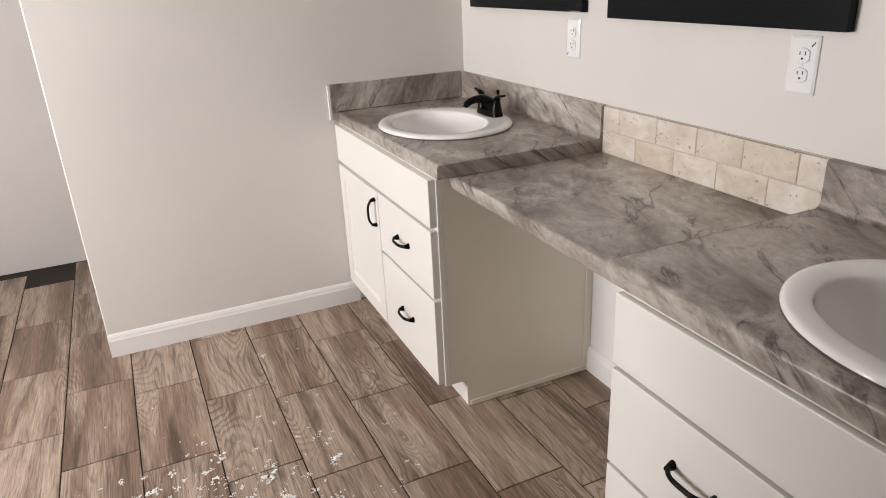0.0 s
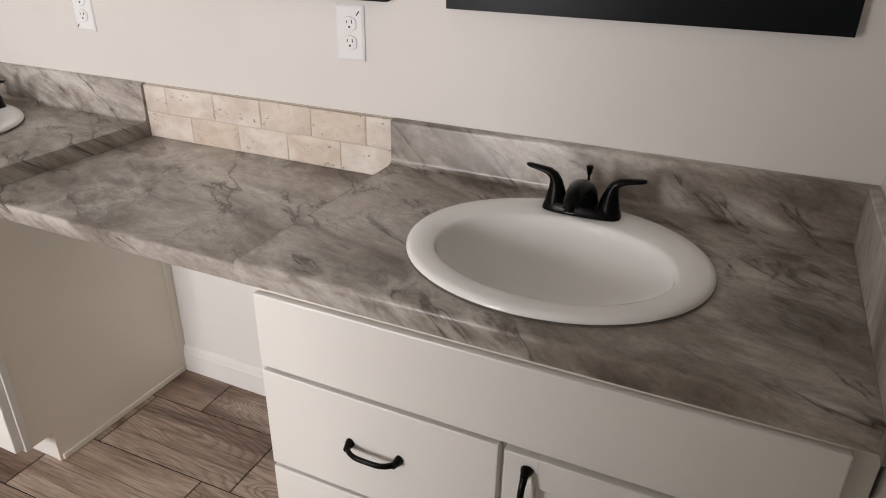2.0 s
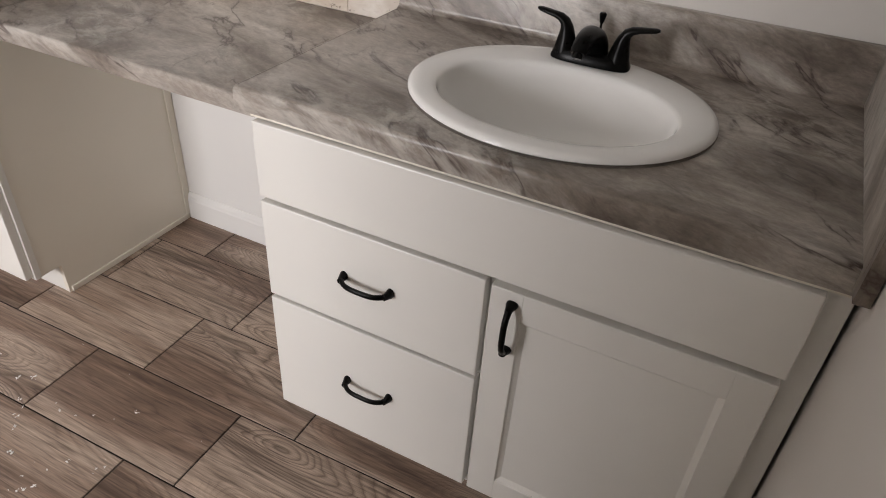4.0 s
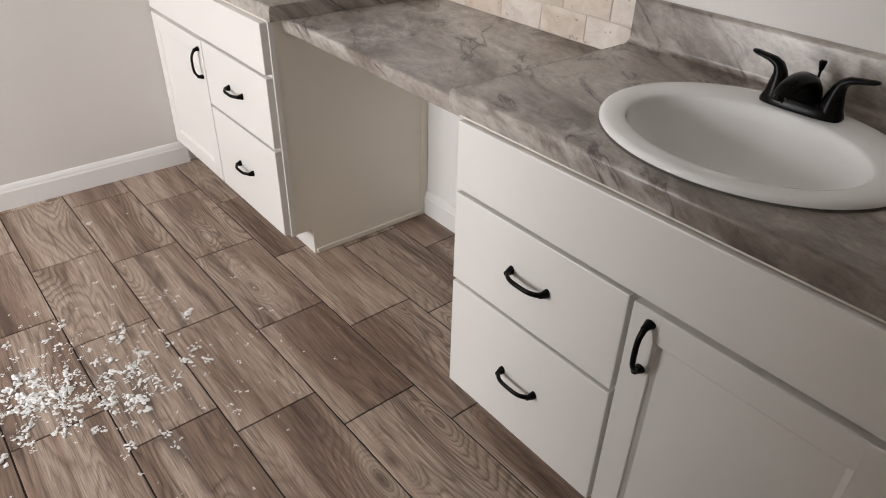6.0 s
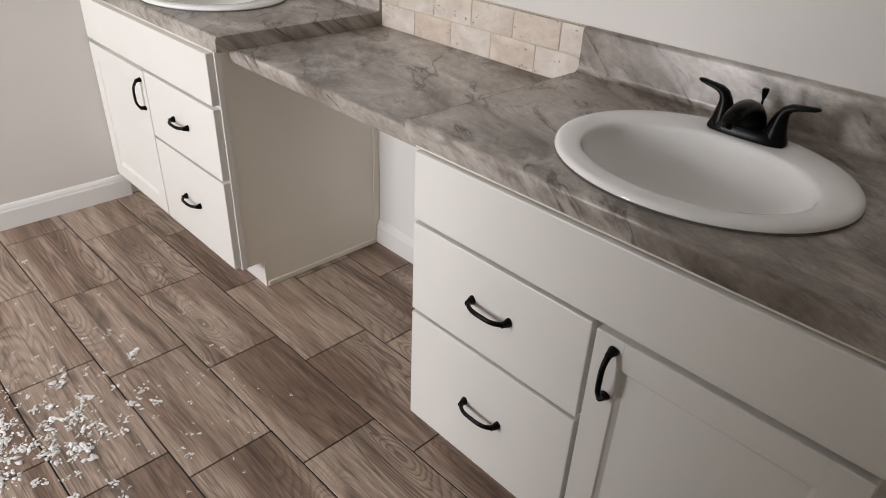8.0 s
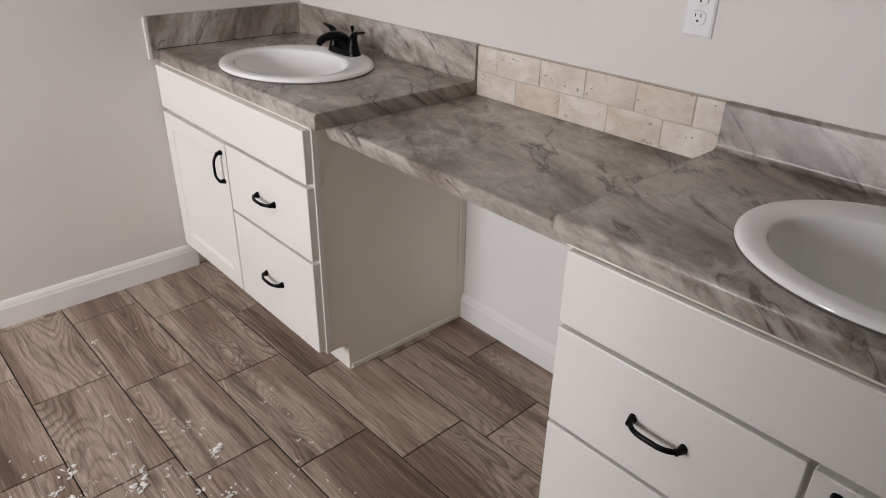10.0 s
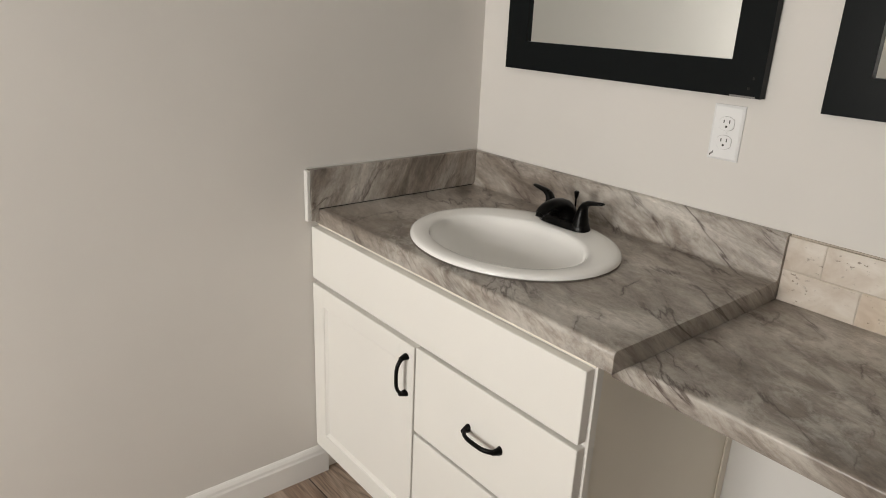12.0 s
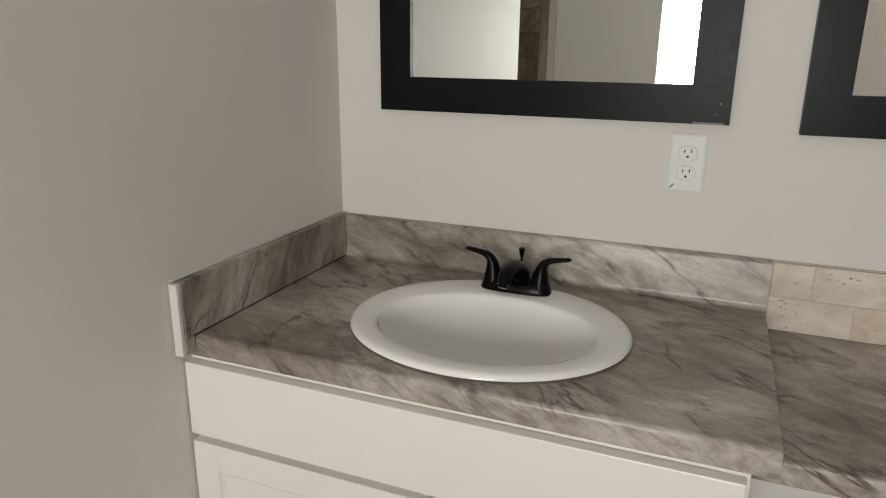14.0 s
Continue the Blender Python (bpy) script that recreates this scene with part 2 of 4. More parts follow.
def plain(name, col, rough, metal=0.0, wear=0.06, grain=60.0, spec=0.5):
    k = Nodes(name, rough, metal, spec)
    n = k.noise(k.position(), grain, 4)
    k.base(k.ramp(n, [(0.3, tuple(c * (1 - wear) for c in col)), (0.7, tuple(min(1, c * (1 + wear)) for c in col))]))
    k.rough(k.ramp(n, [(0.3, (rough * 0.88,) * 3), (0.7, (min(1, rough * 1.12),) * 3)]))
    return k.mat


M_CERAMIC = plain("white_ceramic", (0.87, 0.86, 0.835), 0.07, 0, 0.01, 6, 0.4)
M_BLACK = plain("matte_black_metal", (0.003, 0.0028, 0.0026), 0.30, 0, 0.10, 60, 0.13)
M_FRAME = plain("black_mirror_frame", (0.006, 0.0075, 0.008), 0.34, 0, 0.03, 160, 0.10)
M_SCUFF = plain("scuffed_bare_edge", (0.22, 0.21, 0.205), 0.6, 0, 0.1)
M_PLATE = plain("white_outlet_plastic", (0.82, 0.82, 0.82), 0.09, 0, 0.01)
M_RECEPTACLE_SHADE = plain("receptacle_shade_grey", (0.48, 0.47, 0.46), 0.6)
M_SLOT = plain("dark_slot", (0.02, 0.018, 0.016), 0.6)
M_MIRROR = plain("mirror_silver", (0.86, 0.88, 0.86), 0.012, 1.0, 0.0)
M_DRAIN = plain("dark_drain_metal", (0.03, 0.028, 0.025), 0.35, 0.6)
M_FLAKE = plain("white_foam_crumbs", (0.84, 0.83, 0.81), 0.8, 0, 0.05, 200)
M_TAN = wood_tile("tan_tile_trim", (0.17, 0.125, 0.09), (0.25, 0.195, 0.15), (0.32, 0.26, 0.205))
# Brown for the laminate edge line and the painted shade under sink rims.
M_EDGE = plain("laminate_edge_and_rim_shade", (0.19, 0.165, 0.145), 0.6, 0, 0.3, 25)
# Near-black for the splash seam and the painted shade inside the cabinets.
M_DARK = plain("dark_seam_and_shade", (0.02, 0.018, 0.016), 0.9)


def glass():
    k = Nodes("window_glass", 0.0)
    k.bsdf.inputs["Transmission Weight"].default_value = 1.0
    k.bsdf.inputs["IOR"].default_value = 1.45
    k.base((1.0, 1.0, 1.0))
    return k.mat


M_GLASS = glass()


# ---- mesh helpers ----
def box(x0, x1, y0, y1, z0, z1, bevel=0.0, seg=1, bm=None):
    out = bmesh.new()
    bmesh.ops.create_cube(out, size=1.0)
    for v in out.verts:
        v.co = Vector((x0 + (v.co.x + 0.5) * (x1 - x0), y0 + (v.co.y + 0.5) * (y1 - y0), z0 + (v.co.z + 0.5) * (z1 - z0)))
    if bevel:
        bmesh.ops.bevel(out, geom=out.edges[:], offset=bevel, segments=seg, affect="EDGES", profile=0.5)
    return join(bm, out)


def join(bm, more):
    """Adds the faces of more to bm."""
    if bm is None:
        return more
    tmp = bpy.data.meshes.new("tmp")
    more.to_mesh(tmp)
    bm.from_mesh(tmp)
    bpy.data.meshes.remove(tmp)
    more.free()
    return bm


def prism(outline, a, b, axis="y", bm=None):
    """Extrudes a closed outline from a to b along one axis. The outline's pairs are the two other axes in x, y, z order."""
    out = bmesh.new()
    ends = []
    for v in (a, b):
        ring = []
        for p, q in outline:
            ring.append(out.verts.new({"x": (v, p, q), "y": (p, v, q), "z": (p, q, v)}[axis]))
        ends.append(ring)
    n = len(outline)
    for i in range(n):
        out.faces.new((ends[0][i], ends[0][(i + 1) % n], ends[1][(i + 1) % n], ends[1][i]))
    out.faces.new(ends[0][::-1])
    out.faces.new(ends[1])
    bmesh.ops.recalc_face_normals(out, faces=out.faces[:])
    return join(bm, out)


def loft(rings, caps=True, bm=None):
    out = bmesh.new()
    made = [[out.verts.new(p) for p in r] for r in rings]
    n = len(made[0])
    for a, b in zip(made, made[1:]):
        for i in range(n):
            out.faces.new((a[i], a[(i + 1) % n], b[(i + 1) % n], b[i]))
    if caps:
        out.faces.new(made[0][::-1])
        out.faces.new(made[-1])
    bmesh.ops.recalc_face_normals(out, faces=out.faces[:])
    return join(bm, out)


def tube(path, sizes, n=12, side=(0, 0, 1), bm=None):
    """A bar along path; sizes are (half width along side, half height across) for each point."""
    rings = []
    pts = [Vector(p) for p in path]
    for i, p in enumerate(pts):
        d = (pts[min(i + 1, len(pts) - 1)] - pts[max(i - 1, 0)]).normalized()
        s = Vector(side)
        s = (s - d * s.dot(d)).normalized()
        u = d.cross(s)
        a, b = sizes[i]
        rings.append([p + s * a * math.cos(2 * math.pi * j / n) + u * b * math.sin(2 * math.pi * j / n) for j in range(n)])
    return loft(rings, True, bm)


def oval(cx, cy, z, a, b, n=24, power=2.0):
    pts = []
    for i in range(n):
        t = 2 * math.pi * i / n
        c, s = math.cos(t), math.sin(t)
        pts.append(Vector((cx + a * math.copysign(abs(c) ** (2 / power), c), cy + b * math.copysign(abs(s) ** (2 / power), s), z)))
    return pts


def thing(name, at=(0, 0, 0), label="", category="", group="", kind=""):
    ob = new(name)
    ob.empty_display_size = 0.05
    ob.location = at
    return tagged(ob, label, category, group, kind)


def origin(ob):
    p = Vector((0, 0, 0))
    while ob:
        p += ob.location
        ob = ob.parent
    return p


def part(name, bm, material, parent=None, label="", smooth=False, at=None):
    """Links a bmesh, drawn in world metres, as one mesh object under parent. at: origin of the part."""
    mesh = bpy.data.meshes.new(name)
    base = origin(parent)
    at = base if at is None else Vector(at)
    for v in bm.verts:
        v.co -= at
    if smooth:
        for f in bm.faces:
            f.smooth = True
    bm.to_mesh(mesh)
    bm.free()
    if smooth:
        mesh.set_sharp_from_angle(angle=radians(38))
    mesh.materials.append(material)
    ob = new(name, mesh)
    ob.location = at - base
    if parent:
        ob.parent = parent
    if label:
        ob["label"] = label
    return ob


def shared(name, mesh, at, parent, turn=0.0):
    """One more object on a mesh that already exists."""
    ob = new(name, mesh)
    ob.location = Vector(at) - origin(parent)
    ob.rotation_euler = (0, 0, turn)
    ob.parent = parent
    return ob


# ---- the room ----
def structure(name, bm, material, label, category):
    return tagged(part(name, bm, material), label, category, kind="structure")


structure("wall_east", box(WALL_E, WALL_E + 0.12, -2.6, 4.07, 0, CEIL), M_WALL, "greige painted wall behind the double vanity", "wall")
structure("wall_north", box(NORTH_END, WALL_E + 0.01, WALL_N, WALL_N + 0.12, 0, CEIL, 0.004), M_WALL, "greige painted wall beside the vanity", "wall")
bm = box(WALL_W - 0.12, WALL_W, -2.6, WIN_Y0, 0, CEIL)
box(WALL_W - 0.12, WALL_W, WIN_Y1, 3.95, 0, CEIL, bm=bm)
box(WALL_W - 0.12, WALL_W, WIN_Y0, WIN_Y1, 0, WIN_Z0, bm=bm)
box(WALL_W - 0.12, WALL_W, WIN_Y0, WIN_Y1, WIN_Z1, CEIL, bm=bm)
structure("wall_west", bm, M_WALL, "greige painted wall with a window facing the vanity", "wall")
bm = box(WALL_W, DOOR_X0 - 0.02, WALL_S - 0.12, WALL_S, 0, CEIL)
box(DOOR_X1 + 0.02, WALL_E, WALL_S - 0.12, WALL_S, 0, CEIL, bm=bm)
box(DOOR_X0 - 0.02, DOOR_X1 + 0.02, WALL_S - 0.12, WALL_S, DOOR_H + 0.02, CEIL, bm=bm)
structure("wall_south", bm, M_WALL, "greige painted wall with the doorway", "wall")
# Added unseen partition: keeps window light off the cabinet by the doorway.
structure("wall_light_block", box(-0.66, -0.545, WALL_S, 1.235, 0, CEIL, 0.004), M_WALL, "greige painted partition, added unseen to shade the vanity by the doorway", "wall")
structure("wall_hall", box(WALL_W - 0.12, WALL_E, -2.72, -2.6, 0, CEIL), M_WALL, "plain greige wall closing the space behind the door", "wall")
structure("wall_shower_end", box(WALL_W - 0.12, WALL_E, 3.95, 4.07, 0, CEIL), M_WALL, "plain wall closing the shower end", "wall")
structure("knee_wall_panel", box(WALL_E - 0.0035, WALL_E - 0.0005, 1.078, 1.876, 0.0, 0.738), M_TRIM, "white wall area under the desk counter", "wall panel")
structure("ceiling", box(WALL_W - 0.12, WALL_E + 0.12, -2.72, 4.07, CEIL, CEIL + 0.1), M_CEIL, "flat off-white painted ceiling", "ceiling")
floor = structure("floor", box(WALL_W - 0.12, WALL_E + 0.12, -2.72, 4.07, -0.12, -0.0022), M_GROUT, "wood-look plank tiles in staggered rows with dark grout", "floor")


def base_profile(h, t):
    return [(0, 0), (t, 0), (t, h * 0.72), (t * 0.82, h * 0.78), (t * 0.72, h * 0.86), (t * 0.45, h * 0.95), (t * 0.2, h), (0, h)]


def baseboard(a, b, wall, facing):
    """A baseboard along one wall from a to b. facing: the way it looks."""
    prof = base_profile(0.092, 0.013)
    if facing == "-y":
        bm = prism([(wall - p, z) for p, z in prof], a, b, "x")
    elif facing == "+y":
        bm = prism([(wall + p, z) for p, z in prof], a, b, "x")
    elif facing == "-x":
        bm = prism([(wall - p, z) for p, z in prof], a, b, "y")
    else:
        bm = prism([(wall + p, z) for p, z in prof], a, b, "y")
    structure("baseboard", bm, M_TRIM, "white painted baseboard with an eased top edge", "baseboard")


baseboard(NORTH_END, 0.79, WALL_N, "-y")
baseboard(1.078, 1.876, WALL_E - 0.0036, "-x")
baseboard(WALL_S, 3.02, WALL_W, "+x")
baseboard(DOOR_X1 + 0.08, 0.78, WALL_S, "+y")

# Added panel: its white stands in for the stronger light on this wall.
structure("lit_wall_panel", box(WALL_W + 0.0005, WALL_W + 0.004, WIN_Y1 + 0.02, 3.021, 0.0935, 2.2), M_TRIM, "whiter panel standing in for stronger light between the window and the shower trim", "wall panel")

# window in the west wall
win = thing("window_1", (WALL_W - 0.06, (WIN_Y0 + WIN_Y1) / 2, WIN_Z0), "white framed window letting in bright overcast daylight", "window", kind="structure")
for y0, y1, z0, z1 in ((WIN_Y0, WIN_Y0 + 0.045, WIN_Z0, WIN_Z1), (WIN_Y1 - 0.045, WIN_Y1, WIN_Z0, WIN_Z1), (WIN_Y0 + 0.045, WIN_Y1 - 0.045, WIN_Z0, WIN_Z0 + 0.045), (WIN_Y0 + 0.045, WIN_Y1 - 0.045, WIN_Z1 - 0.045, WIN_Z1), (WIN_Y0 + 0.045, WIN_Y1 - 0.045, (WIN_Z0 + WIN_Z1) / 2 - 0.02, (WIN_Z0 + WIN_Z1) / 2 + 0.02)):
    part("window_frame", box(WALL_W - 0.118, WALL_W - 0.082, y0, y1, z0, z1, 0.004), M_TRIM, win)
pane = part("pane", box(WALL_W - 0.105, WALL_W - 0.101, WIN_Y0 + 0.045, WIN_Y1 - 0.045, WIN_Z0 + 0.045, WIN_Z1 - 0.045), M_GLASS, win)
pane.visible_shadow = False

# shower end of the west wall, faced with brown wood-look tile
sh = thing("shower_tiling", (WALL_W, 3.15, 0), "brown wood-look tiles on the shower wall", "wall tile", kind="structure")
part("tile_trim", box(WALL_W, WALL_W + 0.012, 3.09, 3.148, 0, 2.2, 0.003), M_TAN, sh, "tan tile edging strip")
part("backing", box(WALL_W, WALL_W + 0.004, 3.149, 3.95, 0, 2.2), M_GROUT, sh)
part("corner_trim", box(WALL_W, WALL_W + 0.014, 3.022, 3.038, 0, 2.2, 0.004), M_TRIM, sh, "white corner trim")
for r in range(14):
    for c in range(2):
        y0 = 3.15 + c * 0.40
        z0 = 0.01 + r * 0.155
        bm = box(WALL_W + 0.001, WALL_W + 0.011, y0, y0 + 0.396, z0, z0 + 0.151, 0.001)
        part("tile", bm, M_SHOWER, sh, at=(WALL_W, y0, z0))

# doorway: jamb, stop, casing, strike plate; the leaf stands open
frame_1 = thing("door_frame", (DOOR_X1, WALL_S, 0), "white painted door jamb and casing with a black strike plate", "door frame", kind="structure")
for x0, x1 in ((DOOR_X1, DOOR_X1 + 0.02), (DOOR_X0 - 0.02, DOOR_X0)):
    part("jamb", box(x0, x1, WALL_S - 0.122, WALL_S, 0, DOOR_H + 0.02, 0.002), M_TRIM, frame_1)
part("jamb", box(DOOR_X0, DOOR_X1, WALL_S - 0.122, WALL_S, DOOR_H, DOOR_H + 0.02, 0.002), M_TRIM, frame_1)
for x0, x1 in ((DOOR_X1 + 0.0005, DOOR_X1 + 0.058), (DOOR_X0 - 0.058, DOOR_X0 - 0.0005)):
    part("casing", box(x0, x1, WALL_S + 0.0004, WALL_S + 0.0105, 0, DOOR_H + 0.0005, 0.002), M_TRIM, frame_1)
part("casing", box(DOOR_X0 - 0.058, DOOR_X1 + 0.058, WALL_S + 0.0004, WALL_S + 0.0105, DOOR_H + 0.001, DOOR_H + 0.06, 0.002), M_TRIM, frame_1)
part("door_stop", box(DOOR_X1 - 0.011, DOOR_X1 - 0.0003, WALL_S - 0.08, WALL_S - 0.04, 0, DOOR_H - 0.001, 0.002), M_TRIM, frame_1)
plate = box(DOOR_X1 - 0.0025, DOOR_X1 + 0.0005, WALL_S - 0.035, WALL_S + 0.006, 0.938, 0.990, 0.0008)
tube([(DOOR_X1 - 0.001, WALL_S + 0.004, 0.964), (DOOR_X1 - 0.002, WALL_S + 0.012, 0.964), (DOOR_X1 + 0.002, WALL_S + 0.02, 0.964)], [(0.024, 0.002), (0.024, 0.0022), (0.019, 0.002)], 16, bm=plate)
part("strike_plate", plate, M_BLACK, frame_1, "matte black strike plate", True)

door = thing("door_1", (DOOR_X0 - 0.003, WALL_S + 0.012, 0), "open beige painted two-panel interior door standing in the room", "door", kind="structure")
def panel_door(y0, y1, z0, z1, xf, t, parent):
    """A moulded door: stiles, rails and raised-and-fielded panels, on both faces."""
    w = 0.115
    part("stile", box(xf - t, xf, y0, y0 + w, z0, z1, 0.002), M_DOORPAINT, parent)
    part("stile", box(xf - t, xf, y1 - w, y1, z0, z1, 0.002), M_DOORPAINT, parent)
    levels = [z0, z0 + 0.22, 0.92, 1.06, z1 - w, z1]
    for za, zb in zip(levels[::2], levels[1::2]):
        part("rail", box(xf - t + 0.0004, xf - 0.0004, y0 + w - 0.001, y1 - w + 0.001, za, zb, 0.0015), M_DOORPAINT, parent)
    for za, zb in ((levels[1], levels[2]), (levels[3], levels[4])):
        rings = []
        for inset, d in ((-0.001, 0.003), (0.010, 0.0085), (0.016, 0.0095), (0.026, 0.0055), (0.045, 0.003)):
            rings.append([(xf - d, yy, zz) for yy, zz in ((y0 + w + inset, za + inset), (y1 - w - inset, za + inset), (y1 - w - inset, zb - inset), (y0 + w + inset, zb - inset))])
        back = [[(2 * xf - t - px, py, pz) for px, py, pz in r] for r in rings]
        part("panel", loft(back[::-1] + rings), M_DOORPAINT, parent, "moulded panel")


panel_door(WALL_S + 0.014, WALL_S + 0.714, 0.008, 2.04, DOOR_X0 - 0.004, 0.036, door)
for z in (0.25, 1.05, 1.8):
    part("hinge", tube([(DOOR_X0 + 0.003, WALL_S + 0.017, z), (DOOR_X0 + 0.003, WALL_S + 0.017, z + 0.09)], [(0.005, 0.005)] * 2, 10, (1, 0, 0)), M_BLACK, door, "black hinge", True)
knob = tube([(DOOR_X0 - 0.005, WALL_S + 0.65, 0.955), (DOOR_X0 + 0.006, WALL_S + 0.65, 0.955), (DOOR_X0 + 0.02, WALL_S + 0.65, 0.955), (DOOR_X0 + 0.03, WALL_S + 0.65, 0.955), (DOOR_X0 + 0.045, WALL_S + 0.65, 0.955), (DOOR_X0 + 0.052, WALL_S + 0.65, 0.955)], [(0.03, 0.03), (0.03, 0.03), (0.011, 0.011), (0.02, 0.02), (0.027, 0.027), (0.014, 0.014)], 18)
part("door_knob", knob, M_BLACK, door, "matte black round knob", True)


# ---- vanity ----
def pull_mesh():
    """An arched bar pull, 0.118 long along y, standing out towards -x."""
    bm = bmesh.new()
    half = 0.0455
    pts, sz = [], []
    for i in range(17):
        s = -1 + 2 * i / 16
        x = -0.012 - 0.016 * (1 - abs(s) ** 3.6)
        pts.append((x, half * s, 0))
        sz.append((0.0052 + 0.0008 * abs(s) ** 6, 0.0040 + 0.0008 * abs(s) ** 6))
    tube(pts, sz, 10, (0, 0, 1), bm)
    for s in (-1, 1):
        tube([(0.0, s * half * 1.03, 0), (-0.004, s * half * 1.02, 0), (-0.011, s * half, 0), (-0.018, s * half * 0.97, 0)],
             [(0.0100, 0.0078), (0.0098, 0.0072), (0.0070, 0.0058), (0.0058, 0.0048)], 12, (0, 0, 1), bm)
    for f in bm.faces:
        f.smooth = True
    mesh = bpy.data.meshes.new("pull")
    bm.to_mesh(mesh)
    bm.free()
    mesh.set_sharp_from_angle(angle=radians(50))
    mesh.materials.append(M_BLACK)
    return mesh


PULL = pull_mesh()
FRONT_T = 0.022     # thickness of drawer fronts and doors


def pull(at, parent, upright=False):
    ob = shared("handle", PULL, at, parent)
    if upright:
        ob.rotation_euler = (radians(90), 0, 0)
    ob["label"] = "matte black arched bar pull"
    return ob


def slab_front(name, y0, y1, z0, z1, parent, face):
    return part(name, box(face, (face + FRONT_T) - 0.0005, y0, y1, z0, z1, 0.0022, 2), M_CAB, parent, at=(face, (y0 + y1) / 2, (z0 + z1) / 2))


def shaker_door(y0, y1, z0, z1, parent, face):
    """A frame of stiles and rails round a recessed panel."""
    w = 0.055
    d = thing("door", (face, (y0 + y1) / 2, (z0 + z1) / 2))
    d.parent = parent
    d.location -= origin(parent)
    part("stile", box(face, (face + FRONT_T) - 0.0005, y0, y0 + w, z0, z1, 0.0018), M_CAB, d)
    part("stile", box(face, (face + FRONT_T) - 0.0005, y1 - w, y1, z0, z1, 0.0018), M_CAB, d)
    part("rail", box(face + 0.0003, (face + FRONT_T) - 0.0008, y0 + w - 0.002, y1 - w + 0.002, z0, z0 + w, 0.0015), M_CAB, d)
    part("rail", box(face + 0.0003, (face + FRONT_T) - 0.0008, y0 + w - 0.002, y1 - w + 0.002, z1 - w, z1, 0.0015), M_CAB, d)
    # sloped inner moulding and flat panel
    pan = bmesh.new()
    r0 = [(face + 0.0025, y0 + w - 0.001, z0 + w - 0.001), (face + 0.0025, y1 - w + 0.001, z0 + w - 0.001), (face + 0.0025, y1 - w + 0.001, z1 - w + 0.001), (face + 0.0025, y0 + w - 0.001, z1 - w + 0.001)]
    g = 0.008
    r1 = [(face + 0.0090, y0 + w + g, z0 + w + g), (face + 0.0090, y1 - w - g, z0 + w + g), (face + 0.0090, y1 - w - g, z1 - w - g), (face + 0.0090, y0 + w + g, z1 - w - g)]
    a = [pan.verts.new(p) for p in r0]
    b = [pan.verts.new(p) for p in r1]
    for i in range(4):
        pan.faces.new((a[i], a[(i + 1) % 4], b[(i + 1) % 4], b[i]))
    pan.faces.new(b)
    back = [pan.verts.new(((face + FRONT_T) - 0.002, p[1], p[2])) for p in r0]
    for i in range(4):
        pan.faces.new((a[i], back[i], back[(i + 1) % 4], a[(i + 1) % 4]))
    pan.faces.new(back[::-1])
    bmesh.ops.recalc_face_normals(pan, faces=pan.faces[:])
    part("panel", pan, M_CAB, d, "recessed flat panel")
    return d


